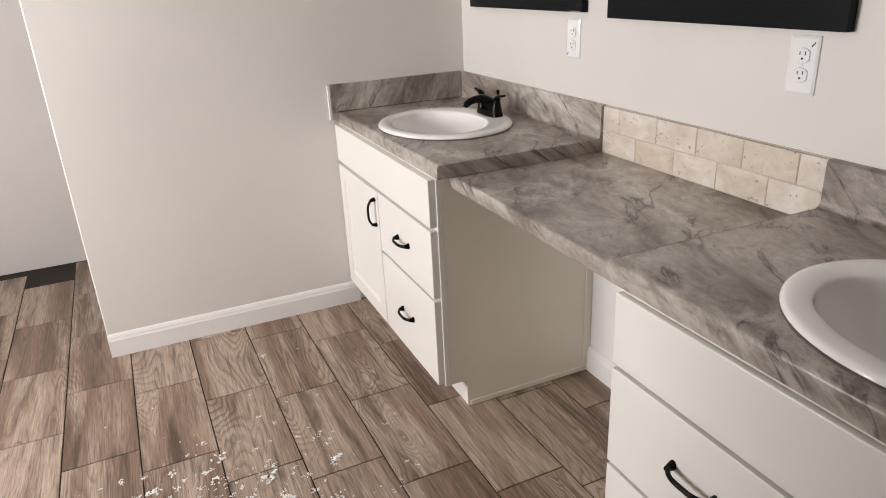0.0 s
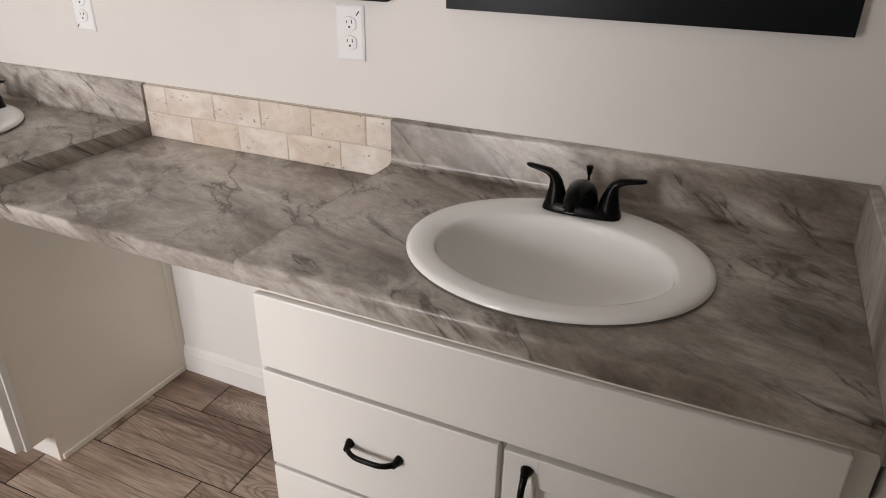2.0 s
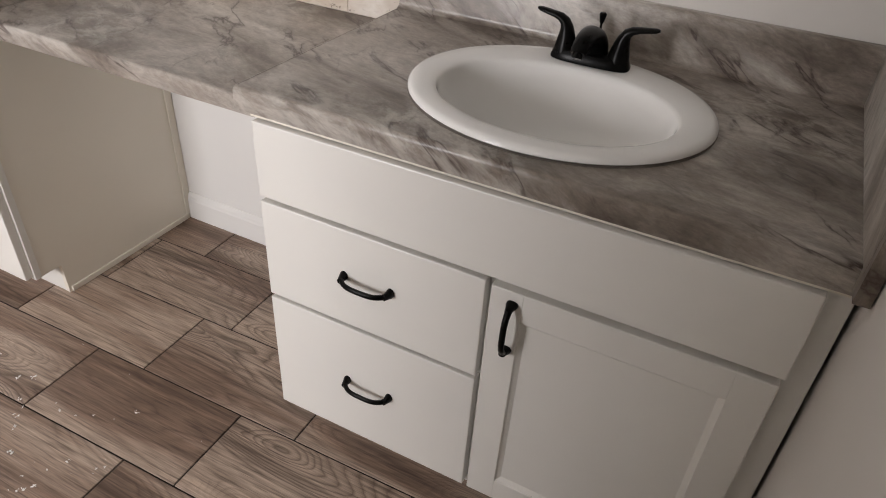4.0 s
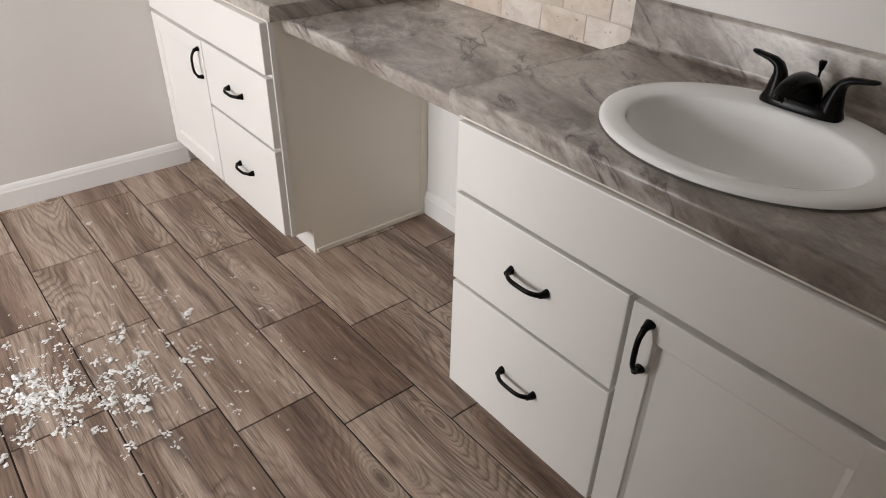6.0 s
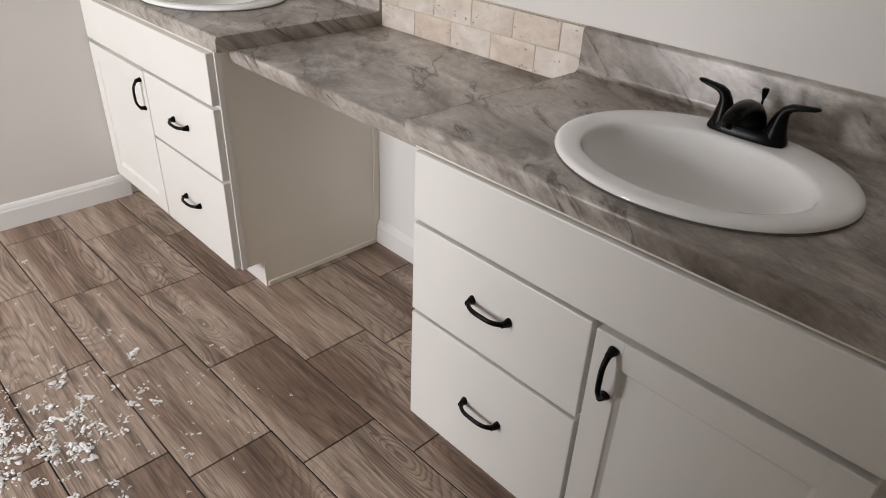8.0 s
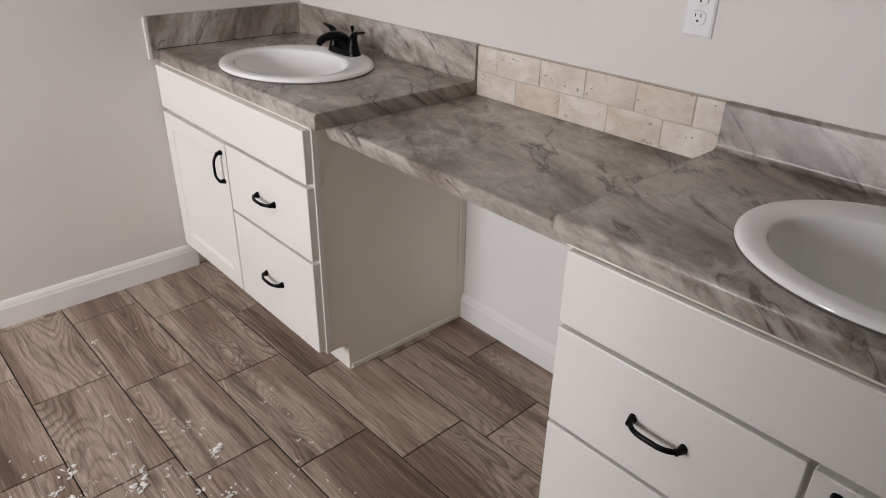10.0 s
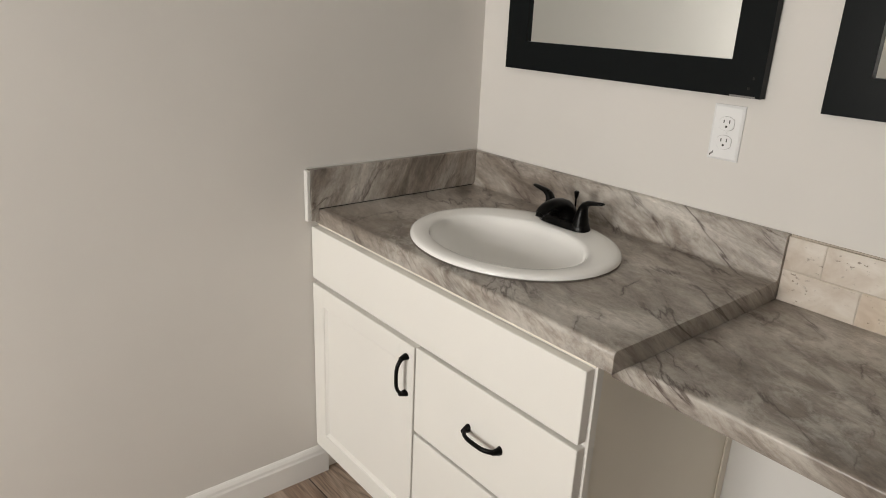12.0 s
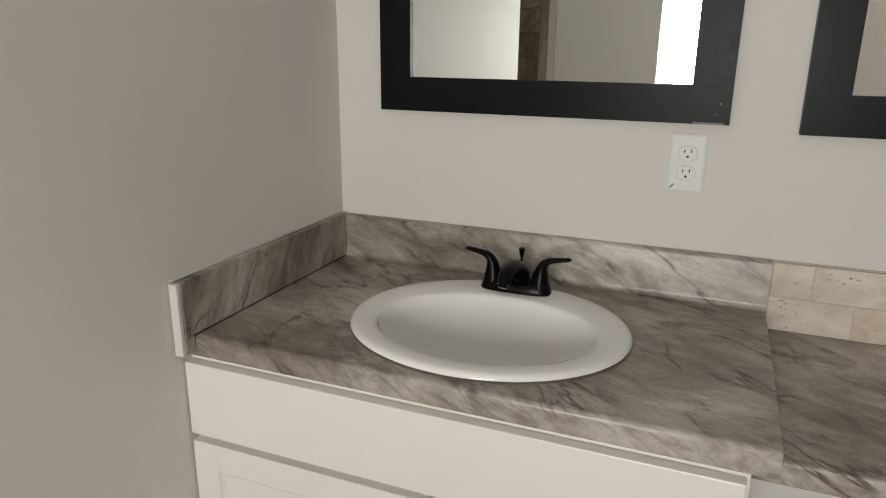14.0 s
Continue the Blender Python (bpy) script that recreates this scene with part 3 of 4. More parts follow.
def cabinet(y0, y1, split, cut, door_side, label, drop=0.0, heights=(0.103, 0.614, 0.6245, 0.7670), face=0.757):
    """A sink base between y0 and y1; split: where drawers and door meet; cut: height between the drawers; door_side: +1 when the door is at larger y."""
    top = TOP - 0.0407
    cab = thing("vanity_cabinet", (0.80, (y0 + y1) / 2, 0), label, "cabinet", "vanity cabinets")
    kick = 0.855
    # side panels with a toe notch
    side = [((face + FRONT_T) + 0.0185, 0.095), (kick, 0.095), (kick, 0.0), (WALL_E - 0.004, 0.0), (WALL_E - 0.004, top), ((face + FRONT_T) + 0.0185, top)]
    part("side_panel", prism(side, y0, y0 + 0.014, "y"), M_CABSIDE, cab, "laminate side panel coloured with the beige of its shade")
    part("side_panel", prism(side, y1 - 0.014, y1, "y"), M_CABSIDE, cab, "laminate side panel coloured with the beige of its shade")
    part("toe_kick", box(kick + 0.001, kick + 0.014, y0 + 0.0145, y1 - 0.0145, 0.0, 0.094), M_CAB, cab)
    part("bottom", box((face + FRONT_T) + 0.019, WALL_E - 0.02, y0 + 0.0145, y1 - 0.0145, 0.096, 0.11), M_CABSIDE, cab)
    # face frame: stiles, rails
    ff = box((face + FRONT_T), (face + FRONT_T) + 0.018, y0 - (0.0015 if door_side > 0 else 0.0085), y0 + 0.04, 0.093, top, 0.001)
    box((face + FRONT_T), (face + FRONT_T) + 0.018, y1 - 0.04, y1 + 0.0015, 0.093, top, 0.001, bm=ff)
    for z0, z1 in ((0.094, 0.13), (0.60, 0.64), (top - 0.045, top - 0.0005)):
        box((face + FRONT_T) + 0.0004, (face + FRONT_T) + 0.0176, y0 + 0.0395, y1 - 0.0395, z0, z1, bm=ff)
    box((face + FRONT_T) + 0.0003, (face + FRONT_T) + 0.0177, split - 0.022, split + 0.022, 0.1305, 0.5995, bm=ff)
    part("face_frame", ff, M_CAB, cab)
    # Dark sheet behind the frame: paints the unlit inside of the cabinet.
    part("inside_shade", box((face + FRONT_T) + 0.02, (face + FRONT_T) + 0.024, y0 + 0.0145, y1 - 0.0145, 0.112, top - 0.05), M_DARK, cab, "dark sheet painted as the shade inside the cabinet")
    lo, hi = y0 + 0.004, y1 - 0.0008
    if door_side > 0:
        d0, d1, e0, e1 = lo, split - 0.0035, split + 0.0035, hi
    else:
        lo, hi = y0 + 0.025, y1 - 0.010
        d0, d1, e0, e1 = split + 0.004, hi, lo + 0.003, split - 0.005
    low, drawer_top, false_low, false_top = heights
    slab_front("false_front", lo, hi, false_low, false_top, cab, face)
    a = slab_front("drawer_front", d0, d1, cut + 0.0045, drawer_top, cab, face)
    b = slab_front("drawer_front", d0, d1, low, cut - 0.0045, cab, face)
    mid = (d0 + d1) / 2 - 0.002
    pull((face, mid, 0.529 - drop), a)
    pull((face, mid, 0.271 - drop), b)
    d = shaker_door(e0, e1, low, drawer_top - 0.004, cab, face)
    pull((face, (e0 + 0.026) if door_side > 0 else (e1 - 0.038), 0.553 - drop * 1.15), d, True)
    return cab


FAR0, FAR1 = 1.877, 2.7985
NEAR0, NEAR1 = 0.180, 1.076
far_cab = cabinet(FAR0, FAR1, 2.341, 0.397, 1, "off-white vanity cabinet with drawers and shaker door in the corner", 0.019)
near_cab = cabinet(NEAR0, NEAR1, 0.629, 0.4045, -1, "off-white vanity cabinet with drawers and shaker door by the doorway", 0.0085, (0.108, 0.6165, 0.6260, 0.7675), 0.765)
# finishing strips on the exposed side of the far cabinet
part("shoe_strip", box(0.862, WALL_E - 0.019, FAR0 - 0.006, FAR0 - 0.0005, 0.0, 0.019, 0.002), M_CABSIDE, far_cab)
part("corner_strip", box(WALL_E - 0.030, WALL_E - 0.0042, FAR0 - 0.005, FAR0 - 0.0005, 0.0195, 0.738, 0.0015), M_CABSIDE, far_cab)


def slab_with_hole(y0, y1, z, cx, cy, a, b, bm):
    """Counter top between y0 and y1 with an oval hole, and a rounded nose along its front."""
    t = 0.0405
    x0, x1 = FRONT + 0.014, WALL_E - 0.022
    n = 72
    angs = [2 * math.pi * i / n for i in range(n)]
    hole = [Vector((cx + a * math.cos(t_), cy + b * math.sin(t_), 0)) for t_ in angs]
    corners = [Vector((px, py, 0)) for px in (x0, x1) for py in (y0, y1)]
    edge = []
    for t_ in angs:
        c, s = math.cos(t_), math.sin(t_)
        k = min((((x1 if c > 0 else x0) - cx) / c) if abs(c) > 1e-6 else 1e9, (((y1 if s > 0 else y0) - cy) / s) if abs(s) > 1e-6 else 1e9)
        edge.append(Vector((cx + k * c, cy + k * s, 0)))
    for c in corners:
        i = min(range(n), key=lambda j: (edge[j] - c).length)
        edge[i] = c.copy()
    out = bmesh.new()
    up = [[out.verts.new((p.x, p.y, z)) for p in ring] for ring in (hole, edge)]
    dn = [[out.verts.new((p.x, p.y, z - t)) for p in ring] for ring in (hole, edge)]
    for i in range(n):
        j = (i + 1) % n
        out.faces.new((up[0][i], up[1][i], up[1][j], up[0][j]))
        out.faces.new((dn[0][j], dn[1][j], dn[1][i], dn[0][i]))
        out.faces.new((up[0][i], up[0][j], dn[0][j], dn[0][i]))
        out.faces.new((up[1][j], up[1][i], dn[1][i], dn[1][j]))
    bmesh.ops.recalc_face_normals(out, faces=out.faces[:])
    join(bm, out)
    r = 0.009
    nose = [(x0, z - 0.0405), (FRONT + 0.001, z - 0.0405), (FRONT, z - 0.0385)]
    for i in range(7):
        u = math.pi / 2 * i / 6
        nose.append((FRONT + r - r * math.cos(u), z - r + r * math.sin(u)))
    nose.append((x0, z))
    prism(nose, y0, y1, "y", bm)
    ends = [e for e in bm.edges if any(all(abs(v.co.y - q) < 1e-5 and v.co.z > z - 0.012 for v in e.verts) for q in (y0, y1)) and (e.verts[0].co.z > z - 1e-4 or e.verts[1].co.x < x0)]
    bmesh.ops.bevel(bm, geom=ends, offset=0.0028, segments=2, affect="EDGES", profile=0.5)
    return bm


def cove_splash(y0, y1, z, height):
    """Back splash with a cove at the counter and a rolled top."""
    xf = WALL_E - 0.0205
    r = 0.012
    prof = [(WALL_E - 0.001, z - 0.0405), (WALL_E - 0.022, z - 0.0405), (WALL_E - 0.022, z)]
    for i in range(6):
        u = math.pi / 2 * i / 5
        prof.append((xf - r + r * math.sin(u), z + 0.0003 + r - r * math.cos(u)))
    prof += [(xf, z + height - 0.008), (xf + 0.001, z + height - 0.004), (xf + 0.004, z + height - 0.001), (xf + 0.008, z + height), (WALL_E - 0.001, z + height)]
    return prism(prof, y0, y1, "y")


def sink_top(y0, y1, cy, label, print_):
    top = thing("countertop", (FRONT, (y0 + y1) / 2, TOP - 0.036), label, "countertop", "sink countertops")
    part("slab", slab_with_hole(y0, y1, TOP, SINK_X, cy, 0.186, 0.226, bmesh.new()), print_, top, smooth=True)
    part("backsplash", cove_splash(y0, y1, TOP, 0.100), print_, top, smooth=True)
    return top


SINK_X = 1.022
FAR_SINK, NEAR_SINK = 2.320, 0.641
far_top = sink_top(1.843, WALL_N - 0.001, FAR_SINK, "grey-brown marble laminate countertop with a coved backsplash in the corner", M_MARBLE_FAR)
near_top = sink_top(WALL_S + 0.002, 1.104, NEAR_SINK, "grey-brown marble laminate countertop with a coved backsplash by the doorway", M_MARBLE_NEAR)
part("side_splash", box(0.748, WALL_E - 0.0212, WALL_N - 0.021, WALL_N - 0.0015, TOP + 0.0008, TOP + 0.104, 0.0015), M_MARBLE_SIDE, far_top)
part("side_splash_front", box(0.7480, FRONT - 0.0012, WALL_N - 0.0208, WALL_N - 0.0017, TOP - 0.030, TOP + 0.0005, 0.001), M_MARBLE_SIDE, far_top)
part("edge_strip", box(0.7385, 0.7475, WALL_N - 0.0195, WALL_N - 0.002, TOP - 0.030, TOP + 0.102, 0.001), M_CAULK, far_top, "bare white end of the side splash")
part("seam", box(0.772, WALL_E - 0.034, WALL_N - 0.0224, WALL_N - 0.0206, TOP - 0.0005, TOP + 0.0012), M_DARK, far_top, "dark seam along the splash")
part("caulk_line", box(0.744, WALL_E - 0.023, WALL_N - 0.0065, WALL_N - 0.0005, TOP + 0.104, TOP + 0.107, 0.001), M_CAULK, far_top, "white caulk line")
part("side_splash", box(0.752, WALL_E - 0.0212, WALL_S + 0.0015, WALL_S + 0.021, TOP + 0.0008, TOP + 0.102, 0.0015), M_MARBLE_SIDE, near_top)
part("side_splash_front", box(0.738, FRONT - 0.0012, WALL_S + 0.0017, WALL_S + 0.0208, TOP - 0.030, TOP + 0.1005, 0.001), M_MARBLE_SIDE, near_top)
for cabinet_top, a, b in ((far_top, FAR0 + 0.001, FAR1 - 0.002), (near_top, NEAR0 + 0.001, NEAR1 - 0.001)):
    part("build_up_strip", box(FRONT + 0.0045, FRONT + 0.0135, a, b, TOP - 0.0460, TOP - 0.0408), M_CABSIDE, cabinet_top, "pale build-up strip under the nose")

part("edge_line", box(FRONT + 0.009, WALL_E - 0.036, 1.0988, 1.0998, TOP - 0.001, TOP + 0.0002), M_EDGE, near_top, "thin dark laminate edge line")

# lower counter across the knee space
mid_top = thing("vanity_desk", (0.82, 1.475, 0.739), "lower grey-brown marble laminate desk counter between the two cabinets", "countertop")
nose = [(0.836, 0.739), (0.8225, 0.739), (0.8215, 0.741)]
for i in range(7):
    u = math.pi / 2 * i / 6
    nose.append((0.8215 + 0.006 - 0.006 * math.cos(u), 0.769 + 0.006 * math.sin(u)))
nose.append((0.836, 0.775))
part("front_edge", prism(nose, NEAR1 + 0.002, FAR0 - 0.001, "y"), M_MARBLE_DESK, mid_top, smooth=True)
part("slab", box(0.836, WALL_E - 0.002, NEAR1 + 0.002, FAR0 - 0.001, 0.739, 0.775), M_MARBLE_DESK, mid_top)
for y in (NEAR1 + 0.002, FAR0 - 0.021):
    part("cleat", box(0.90, WALL_E - 0.04, y, y + 0.018, 0.70, 0.7385, 0.001), M_CAB, mid_top, "painted support cleat")


# ---- sinks and faucets ----
def sink(cy, label, sx, deep=1.0):
    s = thing("sink", (sx, cy, TOP), label, "sink", "drop-in sinks")
    # (half depth, half width, shift towards the front, height)
    rings = [(0.203, 0.241, 0.0, -0.0003), (0.2135, 0.2515, 0.0, 0.0024), (0.2165, 0.2540, 0.0, 0.005), (0.2155, 0.2530, 0.0, 0.0095), (0.212, 0.249, 0.0, 0.0130), (0.206, 0.242, 0.0005, 0.0148),
             (0.190, 0.228, 0.003, 0.0153), (0.170, 0.212, 0.012, 0.0140), (0.1565, 0.2015, 0.019, 0.0120), (0.1535, 0.1985, 0.0215, 0.0105), (0.1515, 0.1965, 0.0230, 0.0070), (0.1500, 0.1945, 0.0240, 0.0005), (0.1480, 0.1925, 0.0245, -0.007),
             (0.1430, 0.1870, 0.025, -0.0165), (0.133, 0.175, 0.025, -0.0305), (0.119, 0.157, 0.024, -0.049), (0.101, 0.134, 0.022, -0.069), (0.081, 0.107, 0.020, -0.086), (0.059, 0.077, 0.018, -0.097), (0.038, 0.048, 0.018, -0.103), (0.024, 0.026, 0.018, -0.105)]
    bm = loft([oval(sx - sh_, cy, TOP + z, a * deep, b * (1 + (deep - 1) * 0.6), 72) for a, b, sh_, z in rings], False)
    bmesh.ops.recalc_face_normals(bm, faces=bm.faces[:])
    basin = part("basin", bm, M_CERAMIC, s, smooth=True)
    wide = 1 + (deep - 1) * 0.6
    # Dark ring on the counter: contact shade of the rim, put in as colour.
    seam = loft([oval(sx, cy, TOP + z, a * deep, b * wide, 72) for a, b, z in ((0.2120, 0.2495, 0.0002), (0.2171, 0.2546, 0.0002), (0.2171, 0.2546, 0.0009), (0.2120, 0.2495, 0.0013))], False)
    part("seam", seam, M_EDGE, s, "thin dark ring painted as contact shade under the rim", True)
    d = loft([oval(sx - 0.018, cy, TOP + z, r, r, 24) for r, z in ((0.025, -0.1045), (0.0245, -0.102), (0.020, -0.1015), (0.017, -0.1035), (0.012, -0.099), (0.003, -0.098))], True)
    part("drain", d, M_DRAIN, s, "dark pop-up drain", True)
    return s


far_sink = sink(FAR_SINK, "white oval drop-in ceramic sink with a rolled rim", SINK_X - 0.009, 1.022)
near_sink = sink(NEAR_SINK, "white oval drop-in ceramic sink with a rolled rim", SINK_X)


def faucet(cy, label):
    """Two-handle centreset faucet on the back of the sink rim."""
    z = TOP + 0.0145
    cx = 1.186
    f = thing("faucet", (cx, cy, z), label, "faucet", "centreset faucets")
    rings = [oval(cx, cy, z + h, a, b, 32, 3.2) for h, a, b in ((0, 0.0255, 0.0725), (0.004, 0.0258, 0.0728), (0.014, 0.0225, 0.0695), (0.0175, 0.0205, 0.0675), (0.0185, 0.018, 0.065))]
    part("base", loft(rings), M_BLACK, f, smooth=True)
    # spout: broad body that arches forward and turns down
    path = [(cx + 0.010, 0.010), (cx + 0.008, 0.023), (cx + 0.003, 0.037), (cx - 0.007, 0.0475), (cx - 0.022, 0.0545), (cx - 0.040, 0.0570), (cx - 0.058, 0.0565), (cx - 0.074, 0.0525), (cx - 0.085, 0.0465), (cx - 0.091, 0.0405)]
    wide = [0.0280, 0.0272, 0.0256, 0.0236, 0.0212, 0.0188, 0.0168, 0.0154, 0.0144, 0.0132]
    deep = [0.0230, 0.0220, 0.0205, 0.0182, 0.0160, 0.0140, 0.0126, 0.0118, 0.0112, 0.0102]
    part("spout", tube([(x, cy, z + h) for x, h in path], list(zip(wide, deep)), 24, (0, 1, 0)), M_BLACK, f, smooth=True)
    part("aerator", tube([(cx - 0.0895, cy, z + 0.0435), (cx - 0.095, cy, z + 0.034)], [(0.0088, 0.0088)] * 2, 16, (0, 1, 0)), M_BLACK, f, smooth=True)
    rod = tube([(cx + 0.034, cy, z - 0.001), (cx + 0.034, cy, z + 0.060), (cx + 0.034, cy, z + 0.064), (cx + 0.034, cy, z + 0.077), (cx + 0.034, cy, z + 0.080)], [(0.0022, 0.0022), (0.0022, 0.0022), (0.0042, 0.0042), (0.0068, 0.0068), (0.0045, 0.0045)], 12, (1, 0, 0))
    part("lift_rod", rod, M_BLACK, f, smooth=True)
    for s in (-1, 1):
        y = cy + s * 0.0490
        lev = [(y, 0.012), (y, 0.024), (y + s * 0.001, 0.040), (y + s * 0.003, 0.053), (y + s * 0.008, 0.0630), (y + s * 0.017, 0.0690), (y + s * 0.029, 0.0720), (y + s * 0.042, 0.0740), (y + s * 0.054, 0.0760), (y + s * 0.0605, 0.0770)]
        wd = [0.0205, 0.0188, 0.0150, 0.0125, 0.0115, 0.0110, 0.0095, 0.0088, 0.0082, 0.0040]
        dp = [0.0205, 0.0188, 0.0148, 0.0115, 0.0090, 0.0070, 0.0055, 0.0048, 0.0042, 0.0022]
        part("lever", tube([(cx, yy, z + h) for yy, h in lev], list(zip(wd, dp)), 18, (1, 0, 0)), M_BLACK, f, smooth=True)
    return f


faucet(2.317, "matte black two-handle faucet on the sink rim")
faucet(0.640, "matte black two-handle faucet on the sink rim")


# ---- travertine splash above the lower counter ----
splash = thing("travertine_splash", (WALL_E, 1.475, 0.775), "two rows of tumbled cream travertine tiles with pale grout", "backsplash", kind="structure")
part("grout_bed", box(WALL_E - 0.0116, WALL_E - 0.0005, 1.1045, 1.8425, 0.7755, 0.913), M_PALEGROUT, splash)
rng = random.Random(4)


def trav_tile(y0, y1, z0, z1):
    bm = box(WALL_E - 0.0125 - rng.uniform(0, 0.0012), WALL_E - 0.004, y0 + 0.0014, y1 - 0.0014, z0 + 0.0013, z1 - 0.0013, 0.0013, 2)
    for v in bm.verts:
        v.co += Vector((0, rng.uniform(-1, 1), rng.uniform(-1, 1))) * 0.0011
    part("tile", bm, M_TRAV, splash, at=(WALL_E - 0.012, (y0 + y1) / 2, (z0 + z1) / 2), smooth=True)


tops = [1.1055, 1.172, 1.320, 1.467, 1.612, 1.768, 1.8425]
lows = [1.1055, 1.243, 1.393, 1.541, 1.692, 1.8425]
for a, b in zip(tops, tops[1:]):
    trav_tile(a, b, 0.8445, 0.9145)
for a, b in zip(lows, lows[1:]):
    trav_tile(a, b, 0.776, 0.8445)
part("caulk_line", box(WALL_E - 0.006, WALL_E - 0.0005, 1.105, 1.8425, 0.9135, 0.9158, 0.0008), M_PALEGROUT, splash)


# ---- mirrors ----
def mirror(y0, y1, z0, label, scuffs):
    h, w, t = 0.92, 0.072, 0.021
    z1 = z0 + h
    x0, x1 = WALL_E - 0.002 - t, WALL_E - 0.002
    m = thing("wall_mirror", (WALL_E, (y0 + y1) / 2, z0), label, "mirror", "mirrors above the vanity")
    a0, a1, b0, b1 = y0 + w, y1 - w, z0 + w, z1 - w
    for name, edge in (("frame_rail", [(y0, z0), (y1, z0), (a1, b0), (a0, b0)]), ("frame_rail", [(y0, z1), (y1, z1), (a1, b1), (a0, b1)]),
                       ("frame_stile", [(y0, z0), (a0, b0), (a0, b1), (y0, z1)]), ("frame_stile", [(y1, z0), (a1, b0), (a1, b1), (y1, z1)])):
        part(name, prism(edge, x0, x1, "x"), M_FRAME, m)
    part("glass", box(x0 + 0.009, x0 + 0.013, y0 + w - 0.004, y1 - w + 0.004, z0 + w - 0.004, z1 - w + 0.004), M_MIRROR, m, "silvered mirror glass")
    for k, (dy, dz, ly, lz, mat) in enumerate(scuffs):
        part("scuff", box(x0 - 0.0006, x0 + 0.001, y0 + dy, y0 + dy + ly, z0 + dz, z0 + dz + lz, 0.0004), mat, m, "chipped paint on the frame corner")
    return m


mirror(1.952, 2.679, 1.170, "black framed wall mirror with a chipped lower corner", [(0.010, -0.0004, 0.055, 0.004, M_SCUFF), (0.024, 0.016, 0.005, 0.005, M_DRAIN), (0.017, 0.036, 0.004, 0.005, M_DRAIN), (0.0255, 0.0175, 0.003, 0.003, M_SLOT)])
mirror(1.109, 1.832, 1.159, "black framed wall mirror above the knee space", [])
mirror(0.265, 0.973, 1.155, "black framed wall mirror above the sink by the doorway", [(0.655, 0.030, 0.005, 0.003, M_SCUFF), (0.640, 0.022, 0.004, 0.003, M_SCUFF), (0.668, 0.018, 0.004, 0.003, M_SCUFF)])


# ---- outlets ----
def outlet(cy, cz, label, sticker):
    o = thing("outlet", (WALL_E, cy, cz), label, "outlet", "duplex outlets")
    x = WALL_E
    ring0 = [(x - 0.0005, cy + a * 0.035, cz + b * 0.0585) for a, b in ((-1, -1), (1, -1), (1, 1), (-1, 1))]
    ring1 = [(x - 0.003, cy + a * 0.0345, cz + b * 0.058) for a, b in ((-1, -1), (1, -1), (1, 1), (-1, 1))]
    ring2 = [(x - 0.0058, cy + a * 0.0295, cz + b * 0.053) for a, b in ((-1, -1), (1, -1), (1, 1), (-1, 1))]
    part("cover_plate", loft([ring0, ring1, ring2]), M_PLATE, o)
    for s in (-1, 1):
        zc = cz + s * 0.0195
        pts = []
        for i in range(28):
            t = 2 * math.pi * i / 28
            pts.append((cy + 0.0165 * max(-0.86, min(0.86, math.cos(t))) / 0.86 * 0.98, zc + 0.0145 * math.sin(t)))
        # Slightly larger grey ring paints the shade round the receptacle's edge.
        part("gap", prism([(cy + (p - cy) * 1.06, zc + (q - zc) * 1.06) for p, q in pts], x - 0.0062, x - 0.0050, "x"), M_RECEPTACLE_SHADE, o, "grey ring painted as shade round the receptacle")
        rec = part("receptacle", prism(pts, x - 0.0078, x - 0.0052, "x"), M_PLATE, o)
        for dy, h in ((-0.0063, 0.0075), (0.0063, 0.0065)):
            part("slot", box(x - 0.0082, x - 0.0072, cy + dy - 0.0011, cy + dy + 0.0011, zc + 0.001, zc + 0.001 + h), M_SLOT, rec)
        part("slot", tube([(x - 0.0082, cy, zc - 0.0062), (x - 0.0072, cy, zc - 0.0062)], [(0.0026, 0.0026)] * 2, 10, (0, 0, 1)), M_SLOT, rec)
    part("screw", tube([(x - 0.0068, cy, cz), (x - 0.0055, cy, cz)], [(0.0028, 0.0028)] * 2, 12, (0, 0, 1)), M_PLATE, o, smooth=True)
    dy, dz = sticker
    for k in range(3):
        part("mark", box(x - 0.0064, x - 0.0055, cy + dy + k * 0.0028 - 0.001, cy + dy + k * 0.0028 + 0.001, cz + dz - k * 0.003 - 0.0022, cz + dz - k * 0.003 + 0.0022), M_SLOT, o, "small dark mark")


outlet(2.0195, 1.0915, "white duplex outlet on the wall above the far sink counter", (0.0215, -0.043))
outlet(1.207, 1.0885, "white duplex outlet on the wall above the travertine tiles", (-0.024, 0.045))


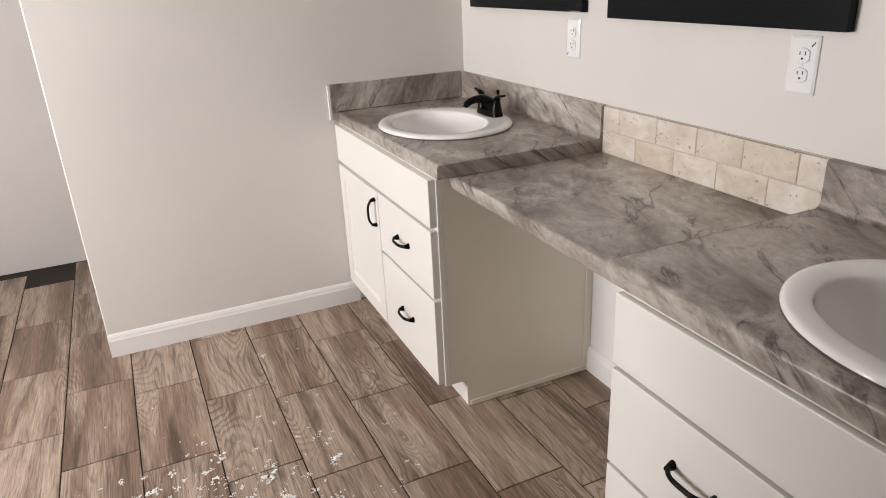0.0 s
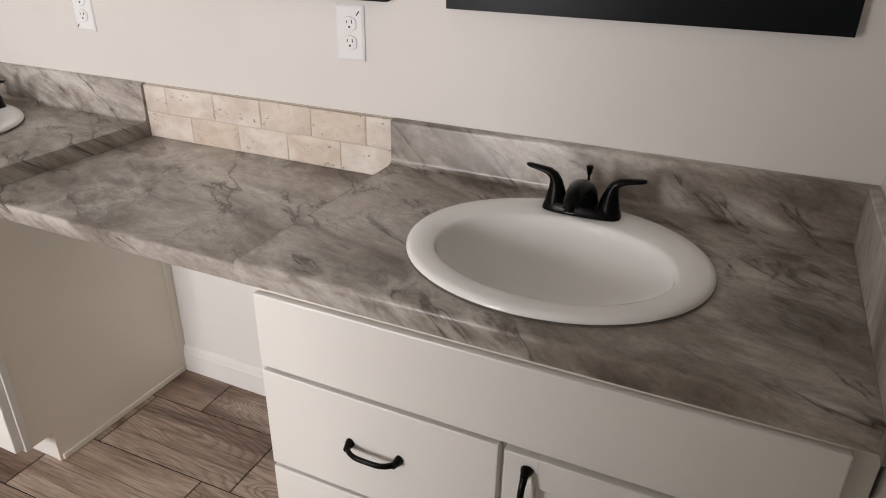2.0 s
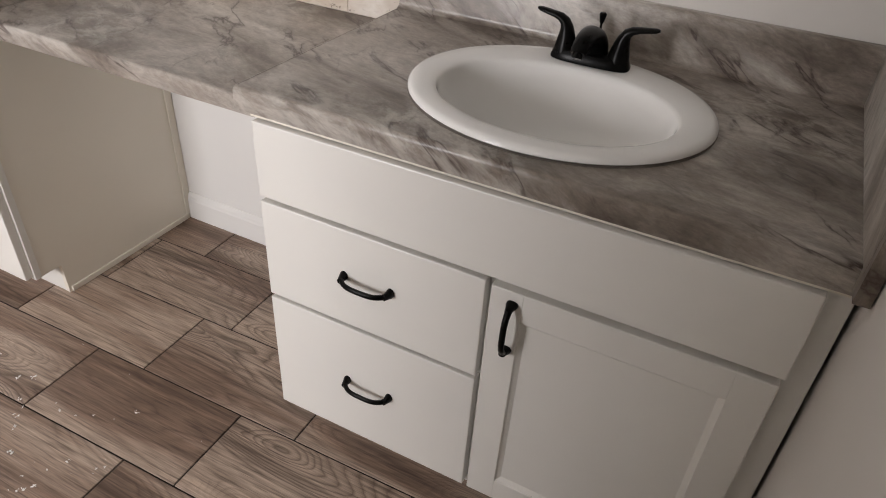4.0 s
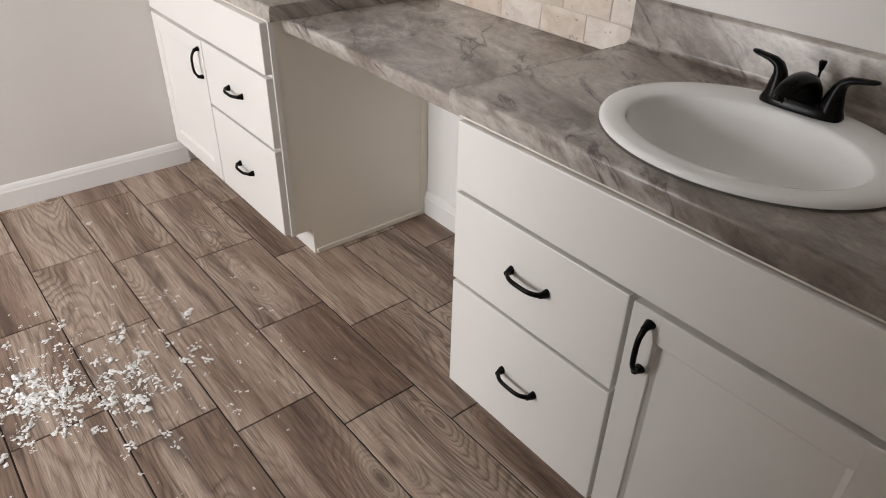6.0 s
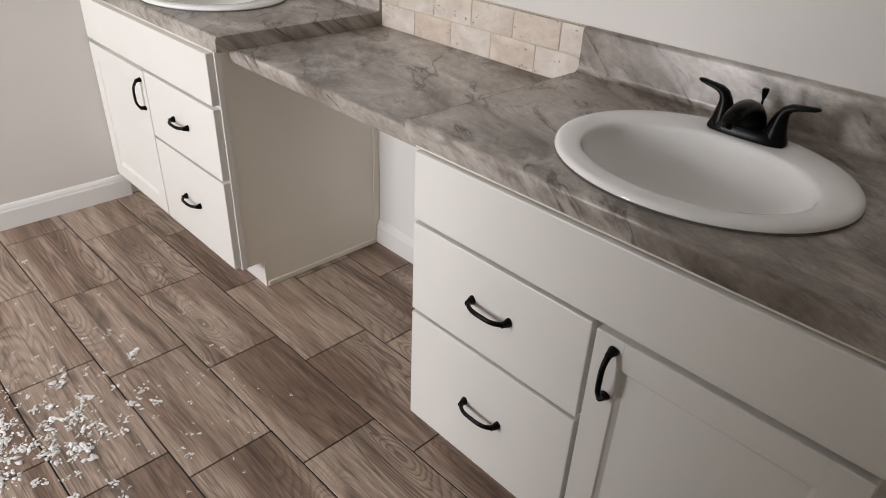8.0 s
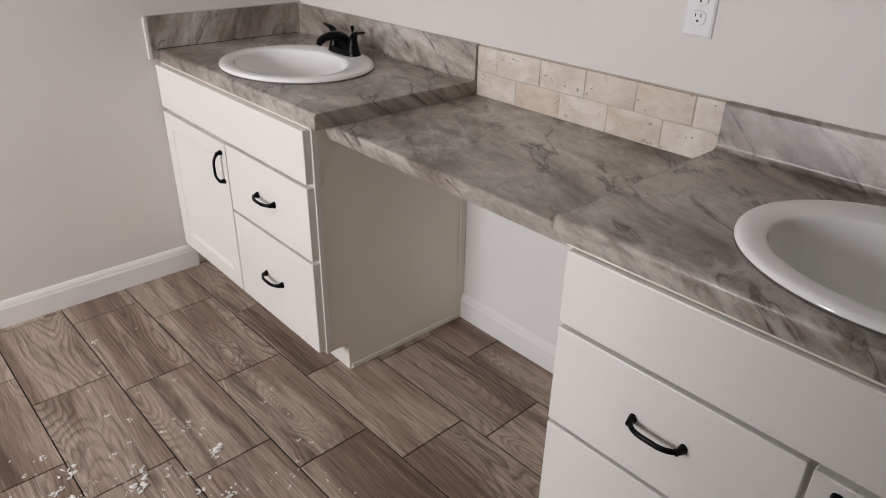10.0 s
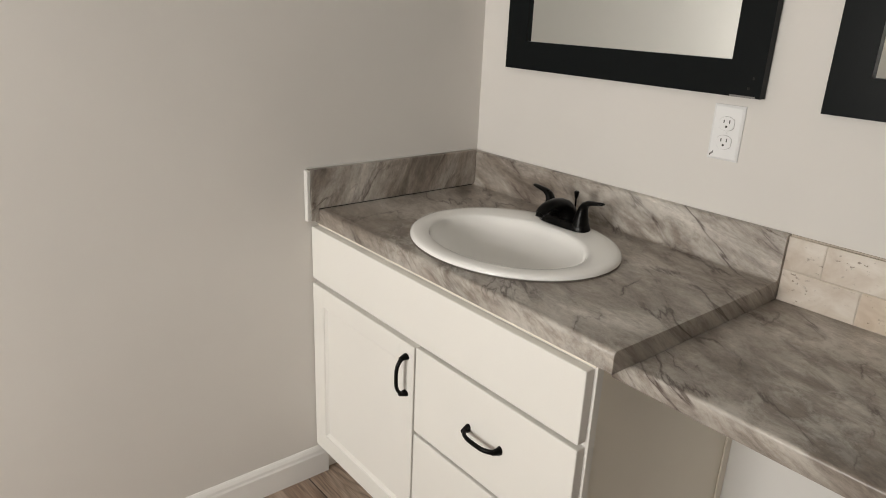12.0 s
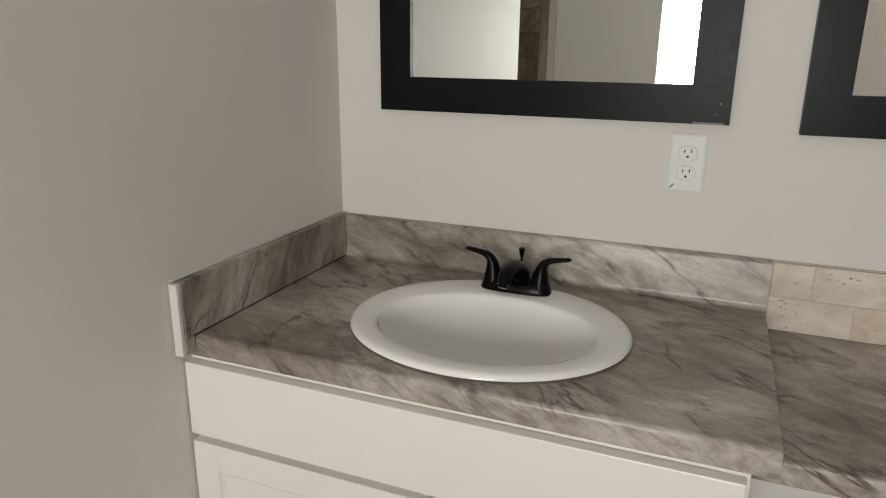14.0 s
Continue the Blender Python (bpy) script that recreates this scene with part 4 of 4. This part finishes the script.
# ---- loose crumbs on the floor and counter ----
def crumbs(name, spots, seed, label, category):
    """Many small torn foam crumbs in one mesh. spots: (x, y, spread x, spread y, count, size)."""
    r = random.Random(seed)
    verts, faces = [], []
    for cx, cy, sx, sy, count, size, zz in spots:
        for _ in range(count):
            x, y = r.gauss(cx, sx), r.gauss(cy, sy)
            if zz == 0 and not (-0.6 < x < 0.76 and 0.3 < y < 2.7):
                continue
            s = size * min(2.6, r.lognormvariate(0, 0.6))
            pieces = 1 if s < 0.0045 else r.randint(5, 13)
            ang = r.uniform(0, 6.283)
            for k in range(pieces):
                px = x + math.cos(ang) * k * s * 0.15 + r.uniform(-1, 1) * s * 0.24
                py = y + math.sin(ang) * k * s * 0.15 + r.uniform(-1, 1) * s * 0.24
                lean = ang + r.uniform(-0.5, 0.5)
                ang += r.uniform(-0.9, 0.9)
                q = s * r.uniform(0.22, 0.62) * (0.9 if pieces > 1 else 1.4)
                h = q * r.uniform(0.25, 0.6)
                base = len(verts)
                n = 6
                for lev, (kk, hh) in enumerate(((0.7, 0.0), (1.0, 0.4), (0.65, 0.8))):
                    for j in range(n):
                        t = 6.283 * j / n + lev * 0.4
                        w = q * 0.5 * kk * r.uniform(0.4, 1.55)
                        u, o = w * 1.2 * math.cos(t), w * 0.75 * math.sin(t)
                        verts.append((px + u * math.cos(lean) - o * math.sin(lean), py + u * math.sin(lean) + o * math.cos(lean), zz + h * hh * r.uniform(0.8, 1.2)))
                verts.append((px, py, zz + h))
                for lev in range(2):
                    for j in range(n):
                        a, b = base + lev * n + j, base + lev * n + (j + 1) % n
                        faces.append((a, b, b + n, a + n))
                for j in range(n):
                    faces.append((base + 2 * n + j, base + 2 * n + (j + 1) % n, base + 3 * n))
                faces.append(tuple(base + j for j in range(n - 1, -1, -1)))
    mesh = bpy.data.meshes.new(name)
    mesh.from_pydata(verts, [], faces)
    mesh.materials.append(M_FLAKE)
    return tagged(new(name, mesh), label, category, kind="stuff")


crumbs("foam_crumbs", [(0.02, 1.715, 0.06, 0.06, 24, 0.0135, 0), (-0.03, 1.75, 0.08, 0.09, 46, 0.0125, 0), (0.08, 1.74, 0.12, 0.13, 46, 0.0105, 0), (0.20, 1.63, 0.10, 0.12, 54, 0.0105, 0), (0.22, 1.75, 0.24, 0.28, 190, 0.0042, 0), (-0.14, 1.74, 0.10, 0.11, 45, 0.011, 0), (0.45, 1.45, 0.12, 0.14, 18, 0.006, 0), (0.13, 1.66, 0.13, 0.12, 40, 0.0105, 0), (0.05, 1.92, 0.14, 0.12, 45, 0.006, 0)], 11, "white torn foam crumbs scattered over the floor tiles", "debris")
crumbs("counter_dust", [(1.21, 2.71, 0.045, 0.03, 18, 0.0013, TOP), (0.95, 2.70, 0.10, 0.04, 6, 0.0010, TOP)], 5, "white specks of dust on the corner of the countertop", "dust")

# ---- floor tiles ----
W, L = 0.2145, 0.450
GX = 0.742
STARTS = {-1: 0.286, -2: 0.424, -3: 0.077, -4: 0.24, 0: 0.138, 1: 0.048, 2: 0.33, -5: 0.36, -6: 0.12, -7: 0.30, -8: 0.21, -9: 0.02, -10: 0.39, -11: 0.17, -12: 0.31}
turn = Matrix.Rotation(radians(1.0), 4, "Z")
pivot = Vector((GX, 1.7, 0))
tile_bm = box(0.0020, W - 0.0020, 0.0019, L - 0.0019, -0.009, 0.0, 0.0008)
tile_data = bpy.data.meshes.new("floor_tile")
tile_bm.to_mesh(tile_data)
tile_bm.free()
tile_data.materials.append(M_FLOOR)
for col, start in STARTS.items():
    for row in range(-3, 9):
        p = Vector((GX + col * W, start + row * L, 0))
        if p.y > 3.6 or p.x > 1.40:
            continue
        q = pivot + turn @ (p - pivot)
        ob = new("tile", tile_data)
        ob.location = q
        ob.rotation_euler = (0, 0, radians(1.0))
        ob.parent = floor
